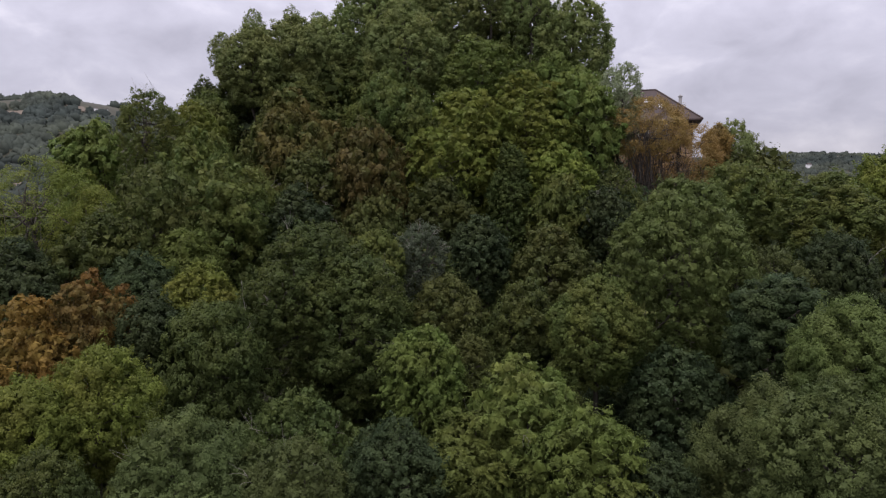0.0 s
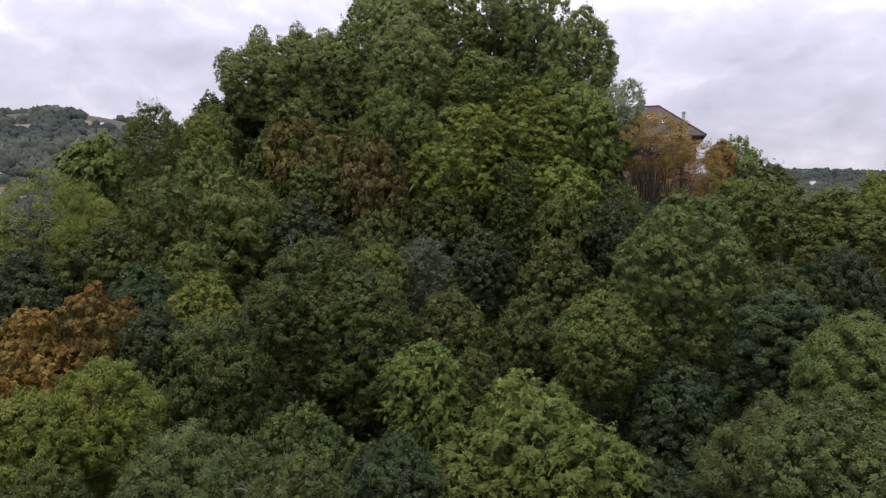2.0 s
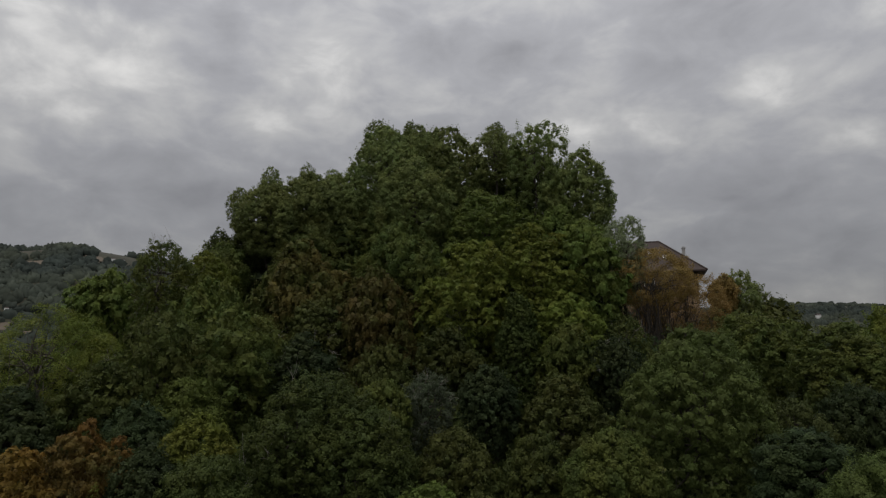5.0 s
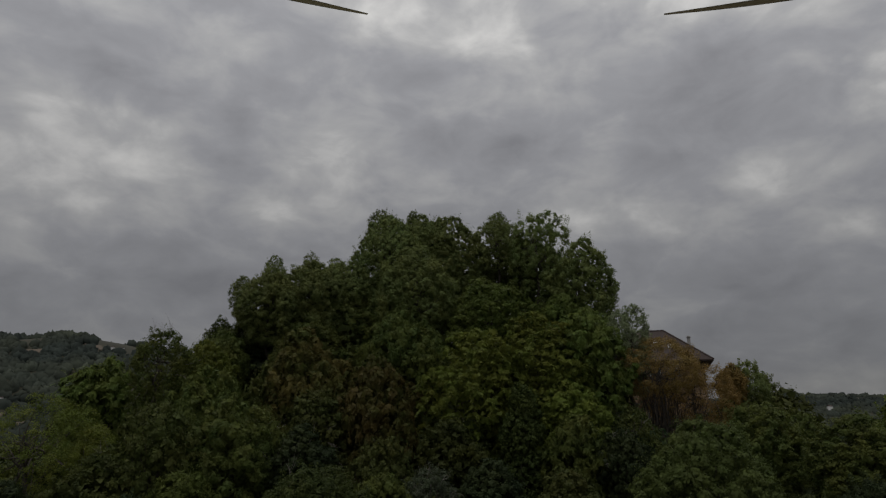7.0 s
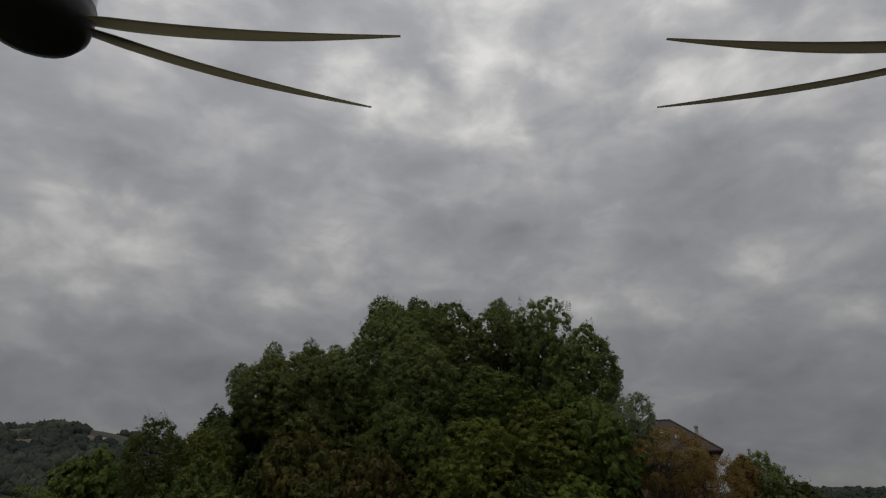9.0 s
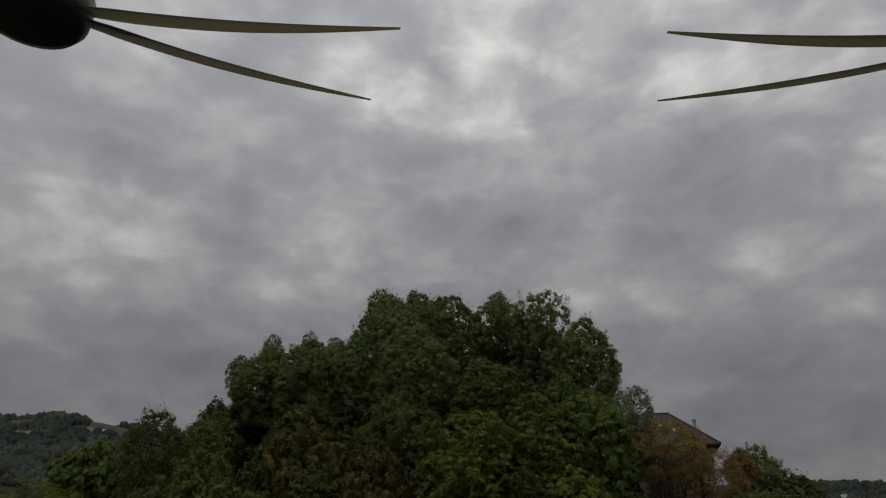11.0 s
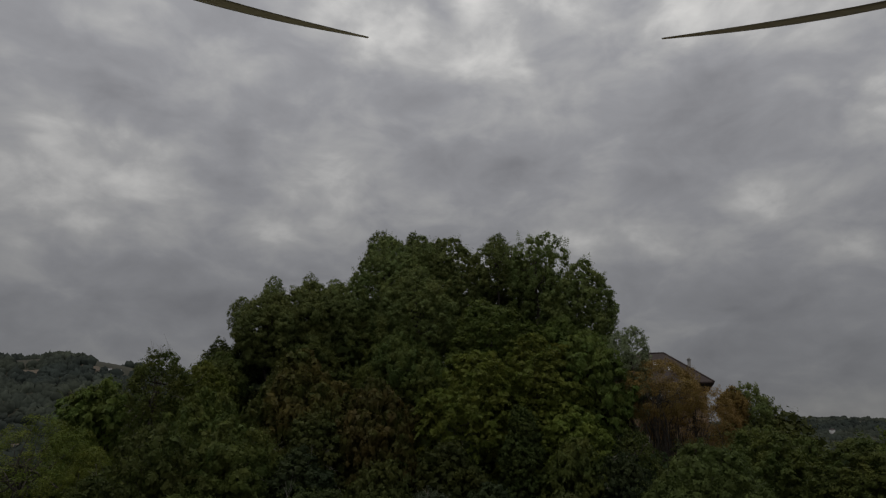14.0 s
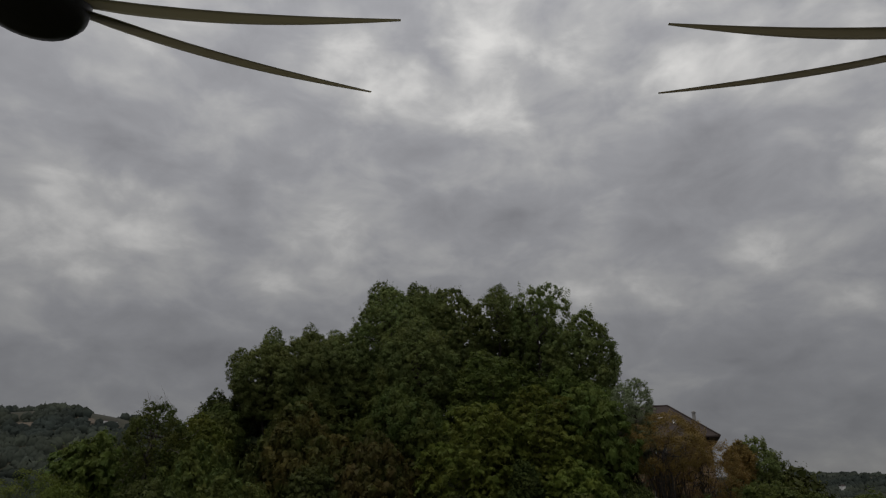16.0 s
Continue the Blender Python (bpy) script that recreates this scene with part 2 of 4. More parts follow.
def quick_mesh(name, verts, faces, mat, parent=None, flat=True):
    """A mesh from arrays: verts (n, 3), faces (m, k) of one size."""
    me = bpy.data.meshes.new(name)
    k = faces.shape[1]
    me.vertices.add(len(verts))
    me.vertices.foreach_set("co", np.ascontiguousarray(verts, dtype=np.float32).ravel())
    me.loops.add(faces.size)
    me.loops.foreach_set("vertex_index", np.ascontiguousarray(faces, dtype=np.int32).ravel())
    me.polygons.add(len(faces))
    me.polygons.foreach_set("loop_start", np.arange(0, faces.size, k, dtype=np.int32))
    me.polygons.foreach_set("use_smooth", np.full(len(faces), not flat))
    me.update(calc_edges=True)
    me.materials.append(mat)
    ob = new(name, me)
    if parent:
        ob.parent = parent
    return ob


def unit(v):
    return v / np.maximum(np.linalg.norm(v, axis=-1, keepdims=True), 1e-9)


def sphere_dirs(rng, count):
    return unit(rng.normal(size=(count, 3)))


def tube(path, radii, sides):
    """Verts and quads of a tapered tube along a path."""
    path = np.asarray(path, float)
    way = unit(np.gradient(path, axis=0))
    a = unit(np.cross(way, (0.31, 0.77, 0.12)))
    b = np.cross(way, a)
    turn = np.linspace(0, 2 * np.pi, sides, endpoint=False)
    ring = np.cos(turn)[None, :, None] * a[:, None] + np.sin(turn)[None, :, None] * b[:, None]
    v = (path[:, None] + ring * np.asarray(radii)[:, None, None]).reshape(-1, 3)
    i, j = np.meshgrid(np.arange(len(path) - 1), np.arange(sides), indexing="ij")
    j2 = (j + 1) % sides
    f = np.stack([i * sides + j, i * sides + j2, (i + 1) * sides + j2, (i + 1) * sides + j], -1).reshape(-1, 4)
    return v, f


def join(pieces):
    verts, faces, base = [], [], 0
    for v, f in pieces:
        verts.append(v)
        faces.append(f + base)
        base += len(v)
    return np.concatenate(verts), np.concatenate(faces)


def bent(a, b, rng, sag=0.12, steps=6):
    """A bowed, slightly crooked line from a to b."""
    a, b = np.asarray(a, float), np.asarray(b, float)
    t = np.linspace(0, 1, steps)[:, None]
    size = np.linalg.norm(b - a)
    p = a + (b - a) * t
    p += np.sin(t * np.pi) * rng.normal(size=3) * sag * size * 0.5
    p[1:-1] += rng.normal(size=(steps - 2, 3)) * size * 0.02
    return p


# habit of each kind: shoots (share of tufts that grow a leading shoot), stand (how far leaves stand off), core (size of the inner leaves against the tuft), bough (size of a bough against the crown), tuft (radius of a tuft, in leaves), frond (leaflets on a frond, 0 for single leaves),
# droop, width of a leaf, unevenness of the outline, share of the crown left open, height of a tuft against its width, taper towards the top, how pointed the top is, inner leaves a tuft
HABIT = {
    "broad": dict(shoots=0.32, stand=0.42, core=0.62, bough=0.33, tuft=3.0, frond=0, droop=0.25, width=0.66, rough=0.22, open=0.02, flat=0.85, taper=0.06, point=0.45, inner=18),
    "fine": dict(shoots=0.25, stand=0.5, core=0.42, bough=0.34, tuft=4.8, frond=0, droop=0.05, width=0.44, rough=0.22, open=0.04, flat=1.05, taper=0.08, point=0.65, inner=34),
    "feather": dict(shoots=0.1, stand=0.3, core=0.5, bough=0.38, tuft=4.6, frond=12, droop=0.42, width=0.46, rough=0.24, open=0.06, flat=0.55, taper=0.06, point=0.5, inner=30),
    "hanging": dict(shoots=0.1, stand=0.3, core=0.5, bough=0.36, tuft=4.4, frond=11, droop=1.10, width=0.44, rough=0.24, open=0.05, flat=0.90, taper=0.08, point=0.65, inner=28),
    "dome": dict(shoots=0.12, stand=0.3, core=0.45, bough=0.26, tuft=4.6, frond=0, droop=0.12, width=0.50, rough=0.07, open=0.0, flat=0.85, taper=0.04, point=0.75, inner=34),
    "sparse": dict(shoots=0.2, stand=0.6, core=0.5, bough=0.28, tuft=5.5, frond=0, droop=0.15, width=0.50, rough=0.22, open=0.25, flat=1.0, taper=0.0, point=0.3, inner=0),
    "airy": dict(shoots=0.35, stand=0.35, core=0.55, bough=0.28, tuft=3.6, frond=0, droop=0.25, width=0.60, rough=0.26, open=0.25, flat=0.85, taper=0.04, point=0.4, inner=9),
    "thicket": dict(shoots=0.1, stand=0.25, core=0.7, bough=0.62, tuft=3.4, frond=0, droop=0.2, width=0.70, rough=0.22, open=0.05, flat=0.9, taper=0.05, point=0.4, inner=6),
}


def spread_out(points, gap):
    """Picks points one after the other that keep the given distance from those picked before."""
    kept = np.empty((0, 3))
    picked = []
    for i, p in enumerate(points):
        if not len(kept) or ((kept - p) ** 2).sum(1).min() > gap[i] ** 2:
            kept = np.concatenate([kept, p[None]])
            picked.append(i)
    return np.array(picked)


def leaf_triangles(p, way, face, length, width):
    """A bent triangle for each leaf: it starts at p, points along way and turns its upper side to face."""
    way = unit(way)
    side = unit(np.cross(way, face))
    up = np.cross(side, way)
    length = length[:, None]
    w = length * width * 0.5
    base = p + way * length * 0.12
    return np.stack([base + side * w + up * length * 0.06, p + way * length - up * length * 0.08, base - side * w], 1)


def crown_arrays(rng, rx, rz, size, count, habit, deep=1.0):
    """Leaves of one crown round the origin: boughs over an uneven dome, tufts on the boughs, leaves or fronds on the tufts."""
    h = HABIT[habit]
    # boughs
    many = 700
    way = sphere_dirs(rng, many)
    way = way[way[:, 2] > -0.92]
    many = len(way)
    waves = rng.normal(size=(6, 3)) * (1.5, 1.5, 1.2)
    wave = np.sin(way @ waves.T + rng.uniform(0, 6.28, 6)).sum(1) / 2.6 + rng.normal(size=many) * 0.45
    low = way[:, 2] < 0
    spot = way * np.stack([np.full(many, rx), np.full(many, rx), np.where(low, rz * deep, rz)], -1)
    spot *= (1 + h["rough"] * wave)[:, None]
    z = np.clip(way[:, 2], 0, 0.999)
    cone = (1 - z ** 1.2) ** 0.8 / np.sqrt(1 - z * z)
    spot[:, :2] *= (1 - h["point"] + h["point"] * cone)[:, None]
    spot[:, :2] *= (1 - h["taper"] * np.clip(spot[:, 2:] / rz, -1.0, 1.1))
    bough_r = h["bough"] * min(rx, 1.25 * rz) * rng.uniform(0.55, 1.40, many)
    pick = spread_out(spot, 0.92 * bough_r)
    spot, bough_r = spot[pick], bough_r[pick]
    out = unit(way[pick] / (rx, rx, rz))
    heart = spot - out * bough_r[:, None] * 0.80
    # a few more boughs inside, which close the view to the stem
    deeper = rng.uniform(size=len(spot)) < (0.4 if h["inner"] > 12 else 0.1)
    heart = np.concatenate([heart, heart[deeper] * 0.5])
    out, bough_r = np.concatenate([out, out[deeper]]), np.concatenate([bough_r, bough_r[deeper]])
    # tufts
    tuft_r = min(h["tuft"] * size, 0.62 * h["bough"] * min(rx, 1.25 * rz))
    centre, ax, rad = [], [], []
    for k in range(len(heart)):
        m = max(6, int(4.6 * (bough_r[k] / tuft_r) ** 2))
        i = np.arange(m) + 0.5
        z = 1 - 2 * i / m
        turn = i * 2.39996 + rng.uniform(0, 6.28)
        flat = np.sqrt(1 - z * z)
        d = np.stack([np.cos(turn) * flat, np.sin(turn) * flat, z], -1) + rng.normal(size=(m, 3)) * 0.16
        d = unit(d)
        free = d @ unit(0.8 * out[k] + (0, 0, 0.45)) > rng.uniform(-0.35, 0.05, m)
        q = heart[k] + d * bough_r[k] * rng.uniform(0.84, 1.10, (m, 1))
        for k2 in np.where(((heart - heart[k]) ** 2).sum(1) < (bough_r + bough_r[k]) ** 2)[0]:
            if k2 != k:
                free &= ((q - heart[k2]) ** 2).sum(1) > (0.86 * bough_r[k2]) ** 2
        free &= rng.uniform(size=m) > h["open"]
        r = tuft_r * rng.uniform(0.52, 1.42, m)
        centre.append((q - d * r[:, None] * 0.5)[free])
        ax.append(unit(d + 0.3 * out[k] + (0, 0, 0.38))[free])
        rad.append(r[free])
    centre, ax, rad = np.concatenate(centre), np.concatenate(ax), np.concatenate(rad)
    tufts = len(centre)
    # leaves: single ones strewn over each tuft, or fronds that spread from its middle and bend down
    each = max(8, int((count / tufts - h["inner"])))
    n = h["frond"]
    if n:
        fronds = max(4, round(each / n))
        ti = np.repeat(np.arange(tufts), fronds)
        v = unit(0.75 * ax[ti] * (1, 1, 0.5) + (0, 0, 0.12) + sphere_dirs(rng, len(ti)) * (1.0, 1.0, 0.45))
        run = rad[ti] * rng.uniform(1.0, 1.65, len(ti))
        start = centre[ti] + rng.normal(size=v.shape) * 0.28 * rad[ti, None] * (1, 1, h["flat"])
        s = (np.arange(n) + 1.0) / n
        p = start[:, None] + v[:, None] * (s[None] * run[:, None])[..., None]
        p[..., 2] -= h["droop"] * run[:, None] * s[None] ** 2
        across = unit(np.cross(v, (0, 0, 1.0)) + rng.normal(size=v.shape) * 0.12)
        sign = np.where(np.arange(n) % 2 == 0, 1.0, -1.0)
        ld = 0.65 * v[:, None] + sign[None, :, None] * across[:, None] * 0.85 + rng.normal(size=p.shape) * 0.18
        ld[..., 2] -= h["droop"] * (0.35 + 0.8 * s[None])
        p, ld = p.reshape(-1, 3), ld.reshape(-1, 3)
        face = np.array((0, 0, 0.9)) + 0.5 * np.repeat(v, n, 0) + rng.normal(size=p.shape) * 0.2
    else:
        ti = np.repeat(np.arange(tufts), each)
        d = unit(ax[ti] + sphere_dirs(rng, len(ti)) * 0.98)
        reach = rng.uniform(0.70, 1.06, (len(ti), 1))
        # some tufts grow out into a leading shoot
        lead = np.where(rng.uniform(size=tufts) < h["shoots"], rng.uniform(0.6, 2.1, tufts), 0.0)[ti]
        along = rng.uniform(0, 1, len(ti))
        p = centre[ti] + d * rad[ti, None] * reach * (1, 1, h["flat"])
        p += unit(ax[ti] + (0, 0, 0.7)) * (rad[ti] * lead * along)[:, None]
        p -= d * (rad[ti] * 0.65 * np.minimum(lead, 1) * along)[:, None]
        ld = unit(np.cross(d, sphere_dirs(rng, len(ti)))) + h["stand"] * d + np.array((0, 0, -h["droop"]))
        face = d + (0, 0, 0.3) + rng.normal(size=p.shape) * 0.16
    verts = leaf_triangles(p, ld, face, size * rng.uniform(0.65, 1.25, len(p)), h["width"])
    # larger leaves inside each tuft that close it behind the outer ones
    if h["inner"]:
        ti = np.repeat(np.arange(tufts), h["inner"])
        d = unit(ax[ti] + sphere_dirs(rng, len(ti)) * 1.05)
        p = centre[ti] + d * rad[ti, None] * rng.uniform(0.34, 0.62, (len(ti), 1)) * (1, 1, h["flat"])
        ld = unit(np.cross(d, sphere_dirs(rng, len(ti)))) + (0, 0, -0.2)
        verts = np.concatenate([verts, leaf_triangles(p - ld * rad[ti, None] * 0.25, ld, d + rng.normal(size=p.shape) * 0.25, rad[ti] * h["core"] * rng.uniform(0.75, 1.25, len(ti)), 0.95)])
        # and some in the middle of each bough
        bi = np.repeat(np.arange(len(heart)), h["inner"] // 2 if h["inner"] > 12 else 2)
        d = sphere_dirs(rng, len(bi))
        p = heart[bi] + d * bough_r[bi, None] * rng.uniform(0.15, 0.7, (len(bi), 1))
        ld = unit(np.cross(d, sphere_dirs(rng, len(bi))))
        verts = np.concatenate([verts, leaf_triangles(p - ld * tuft_r * 0.4, ld, d + out[bi], tuft_r * h["core"] * rng.uniform(1.0, 1.6, len(bi)), 0.9)])
    verts = verts.reshape(-1, 3)
    return verts, np.arange(len(verts)).reshape(-1, 3), heart


def ground_height(x, y):
    """The wooded hill in front of the drone, the valley round it and the far ridges."""
    x, y = np.asarray(x, float), np.asarray(y, float)
    r = np.hypot(x, y)
    az = np.degrees(np.arctan2(x, y))
    side = 1 / (1 + (np.abs(x - 5) / 48) ** 4)
    hill = 27 * (1 - 0.22 * smooth(14, 30, x)) * smooth(32, 80, y) * side * (1 - smooth(112, 230, y))
    base = 12 - 34 * smooth(90, 420, r)
    left = (153 + 5 * np.sin(az * 0.4)) * smooth(8, -27, az) * smooth(-120, -60, az) * smooth(380, 1000, r) * (1 - 0.5 * smooth(1200, 2600, r))
    right = 100 * np.exp(-((az - 29) / 24) ** 2) * smooth(700, 1500, r) * (1 - 0.4 * smooth(1700, 3000, r))
    rest = 90 * smooth(900, 1900, r) * (0.6 + 0.4 * np.sin(az * 0.05 + 1.0))
    roll = 9 * np.sin(x * 0.011 + 1.2) * np.cos(y * 0.009) * smooth(250, 600, r) + 3 * np.sin(x * 0.031) * np.sin(y * 0.027 + 2) * smooth(250, 500, r)
    bumps = 0.5 * np.sin(x * 0.37 + 0.4) * np.sin(y * 0.31) * (1 - smooth(90, 300, r))
    return base + hill + np.maximum(np.maximum(left, right), rest) + roll + bumps


def tree(kind, label, x, y, top, rx, rz, size, count, leaves, habit, seed, deep=1.0, twigs=0, stems=0):
    """One tree or bush: a trunk with limbs, and a crown. top: the crown's highest point; rx, rz: half its width and the height of its dome; deep: how far it hangs below the dome, in rz."""
    rng = np.random.default_rng(seed)
    foot = float(ground_height(x, y)) - 0.15
    thing = new(kind)
    thing.location = (x, y, foot)
    rise = top - rz - foot
    v, f, lobes = crown_arrays(rng, rx * 0.93, rz * 0.93, size, count, habit, deep)
    # the crown fills the width and height given
    reach = np.array((np.percentile(np.abs(v[:, 0] - np.median(v[:, 0])), 99), np.percentile(np.abs(v[:, 1] - np.median(v[:, 1])), 99), np.percentile(v[:, 2], 99.6)))
    fit_to = np.array((rx, rx, rz)) / reach
    v, lobes = v * fit_to, lobes * fit_to
    pieces = []
    girth = 0.012 * (top - foot) + 0.03
    fork = np.array((0.0, 0.0, max(0.3 * (top - foot), rise - 0.75 * rz)))
    pieces.append(tube(bent((0, 0, 0), fork, rng, 0.05), np.linspace(girth * 0.9, girth * 0.6, 6), 7))
    apex = np.array((0.0, 0.0, rise + rz * 0.75))
    pieces.append(tube(bent(fork, apex, rng, 0.08), np.linspace(girth * 0.5, girth * 0.06, 6), 6))
    pick = rng.permutation(len(lobes))[: 22]
    for c in lobes[pick]:
        pieces.append(tube(bent(fork + (apex - fork) * rng.uniform(0, 0.6), c * 0.95 + (0, 0, rise), rng, 0.16), np.linspace(girth * 0.36, girth * 0.05, 6), 5))
    for c in lobes[rng.permutation(len(lobes))[: stems]]:
        pieces.append(tube(bent((rng.normal() * 0.2, rng.normal() * 0.2, 0), c * (0.85, 0.85, 1.0) + (0, 0, rise), rng, 0.12, 8), np.linspace(girth * 0.38, girth * 0.08, 8), 5))
    v2, f2 = join(pieces)
    quick_mesh("trunk", v2, f2, BARK, thing, flat=False)
    if twigs:
        grey = []
        for _ in range(twigs):
            c = lobes[rng.integers(len(lobes))]
            o = unit(c + (0, 0, 0.4 * rz))
            a = c * 0.8 + (0, 0, rise)
            b = c + o * rng.uniform(0.25, 0.55) * min(rx, rz) + (0, 0, rise)
            line = bent(a, b, rng, 0.2)
            grey.append(tube(line, np.linspace(size * 0.13, size * 0.04, 6), 3))
            for q in range(3):
                i = rng.integers(2, 5)
                grey.append(tube(bent(line[i], line[i] + (o + rng.normal(size=3) * 0.7) * rng.uniform(0.1, 0.25) * rx, rng, 0.2, 4), np.linspace(size * 0.08, size * 0.03, 4), 3))
        v3, f3 = join(grey)
        tagged(quick_mesh("bare_twig", v3, f3, DEADWOOD, thing), "bare grey twigs without leaves", kind="stuff")
    v[:, 2] += rise
    quick_mesh("crown", v, f, LEAF[leaves], thing)
    return tagged(thing, label, "bush" if kind.endswith("bush") else "tree", "trees on the wooded hill")


# ---- ground ----
def build_ground():
    turn = np.radians(np.arange(0, 360, 1.25))
    radii = np.concatenate([[0.01], np.arange(4, 130, 3.0), np.geomspace(133, 4600, 90)])
    rr, tt = np.meshgrid(radii, turn, indexing="ij")
    x, y = 0.9 + rr * np.sin(tt), 0.6 + rr * np.cos(tt)
    verts = np.stack([x, y, ground_height(x, y)], -1).reshape(-1, 3)
    i, j = np.meshgrid(np.arange(len(radii) - 1), np.arange(len(turn)), indexing="ij")
    j2, w = (j + 1) % len(turn), len(turn)
    faces = np.stack([i * w + j, (i + 1) * w + j, (i + 1) * w + j2, i * w + j2], -1).reshape(-1, 4)[:, ::-1]
    ob = quick_mesh("ground", verts, faces, SOIL, flat=False)
    return tagged(ob, "wooded hillside, valley and far green ridges", "ground", kind="structure")


build_ground()


# ---- trees ----
tree("oak_tree", "tall dark green oak on the hilltop with a ragged crown", -6.2, 71.7, 52.8, 5.1, 5.0, 0.18, 33646, "summit", "broad", 11, deep=1.90)
tree("oak_tree", "dark green oak among the tallest on the hilltop", 0.2, 75.0, 53.8, 5.3, 5.2, 0.18, 33243, "summit", "broad", 12, deep=1.90)
tree("oak_tree", "green oak between two taller hilltop crowns", -2.9, 73.9, 53.5, 3.9, 3.9, 0.18, 22809, "summit", "broad", 13, deep=1.90)
tree("oak_tree", "dark oak at the back of the hilltop row", 9.8, 79.4, 52.4, 5.4, 5.3, 0.25, 21401, "mid", "broad", 14, deep=1.45)
tree("oak_tree", "green oak between the hilltop and its shoulder", -10.9, 68.1, 46.8, 3.4, 3.4, 0.18, 21439, "summit", "broad", 15, deep=1.90)
tree("oak_tree", "open-crowned green oak with sky showing through its top", 6.2, 75.7, 54.0, 3.2, 3.1, 0.19, 17296, "summit", "airy", 16, deep=1.90)
tree("oak_tree", "pale airy oak with open branches against the sky", 10.3, 73.3, 53.5, 3.7, 3.6, 0.18, 20070, "summit", "airy", 17, deep=1.90)
tree("oak_tree", "dense dark oak at the edge of the hilltop", 14.1, 69.6, 49.4, 3.9, 3.8, 0.18, 23863, "summit", "broad", 18, deep=1.90)
tree("oak_tree", "mid green oak in front of the hilltop oaks", -2.9, 65.9, 47.6, 4.1, 4.0, 0.17, 31969, "summit", "broad", 19, deep=1.90)
tree("oak_tree", "dark oak on the shoulder of the hill", -17.3, 63.7, 45.1, 3.4, 3.3, 0.17, 30639, "summit", "broad", 20, deep=1.90)
tree("oak_tree", "slender green oak with pointed top shoots", -13.8, 66.6, 46.4, 3.9, 3.9, 0.18, 33683, "summit", "broad", 21, deep=1.90)
tree("oak_tree", "rounded green oak below the hilltop crowns", 4.5, 65.8, 44.2, 5.3, 5.2, 0.21, 21668, "fresh", "broad", 22, deep=1.00)
tree("oak_tree", "dark shaded oak deep in the slope", -4.0, 62.9, 40.5, 4.8, 4.4, 0.20, 25977, "mid", "broad", 23, deep=1.00)
tree("oak_tree", "fresh green oak behind the yellowing locust", 12.7, 67.8, 43.3, 4.3, 4.1, 0.22, 15840, "fresh", "broad", 24, deep=1.00)
tree("oak_tree", "dark oak filling the hilltop between taller crowns", -10.2, 69.2, 44.2, 4.1, 4.0, 0.22, 16755, "mid", "broad", 25, deep=1.10)
tree("oak_tree", "dark oak standing behind the hilltop row", -1.0, 80.0, 51.9, 8.9, 6.2, 0.25, 34777, "summit", "broad", 26, deep=1.00)
tree("oak_tree", "dark green oak low on the hill's shoulder", -19.6, 66.1, 41.3, 3.5, 3.4, 0.22, 15558, "oak", "broad", 27, deep=1.52)
tree("oak_tree", "green oak behind the yellow-green locust", -21.0, 62.6, 38.7, 3.0, 3.0, 0.21, 11150, "mid", "broad", 28, deep=1.90)
tree("oak_tree", "shaded oak below the hilltop row", -12.3, 64.8, 40.6, 4.3, 3.9, 0.21, 20275, "mid", "broad", 29, deep=1.00)
tree("oak_tree", "slender leafy oak shooting up from the shoulder", -18.2, 68.6, 47.5, 1.3, 2.2, 0.18, 4500, "summit", "airy", 111, deep=1.9)
tree("oak_tree", "slim oak with a pointed leafy top", -14.7, 70.5, 48.4, 1.2, 2.2, 0.18, 4500, "summit", "airy", 112, deep=1.9)
tree("oak_tree", "young oak with a ragged top beside taller ones", -12.1, 72.0, 48.0, 1.3, 1.8, 0.18, 4200, "summit", "airy", 113, deep=1.9)
tree("oak_tree", "ragged oak bough at the edge of the shoulder", -20.4, 65.9, 44.7, 1.3, 1.9, 0.18, 4500, "summit", "airy", 114, deep=1.9)
tree("oak_tree", "pointed oak crown between two round ones", -3.9, 77.9, 55.5, 1.2, 2.2, 0.19, 4500, "summit", "broad", 115, deep=1.9)
tree("oak_tree", "tall oak with loose upright leafy shoots", -7.4, 75.6, 54.9, 1.9, 2.4, 0.19, 6500, "summit", "airy", 116, deep=1.9, twigs=6)
tree("oak_tree", "thin airy oak top with visible twigs", 6.6, 78.7, 55.6, 1.3, 2.2, 0.18, 3600, "summit", "airy", 117, deep=1.9, twigs=10)
tree("oak_tree", "leafy oak bough jutting from the hilltop edge", 18.0, 71.8, 45.6, 1.1, 1.3, 0.18, 3600, "summit", "airy", 118, deep=1.9)
tree("oak_tree", "small ragged oak at the foot of the shoulder", -22.1, 65.4, 40.5, 1.3, 1.9, 0.18, 4500, "oak", "airy", 119, deep=1.9, twigs=6)
tree("locust_tree", "large yellowing locust with layered drooping sprays", 2.4, 54.9, 37.6, 5.0, 4.9, 0.15, 36000, "yellow", "feather", 30, deep=1.56)
tree("locust_tree", "broad yellow-green locust with level sprays below the oaks", 7.5, 56.0, 39.1, 5.1, 5.0, 0.15, 36000, "yellow", "feather", 31, deep=1.62)
tree("locust_tree", "yellow-green locust bough reaching down the slope", 8.6, 52.3, 33.2, 3.4, 3.3, 0.15, 17000, "yellow", "feather", 32, deep=1.90)
tree("locust_tree", "green locust with fine leaves beside the yellowing one", 11.9, 56.8, 39.3, 3.5, 3.5, 0.16, 15000, "locust", "feather", 33, deep=1.90)
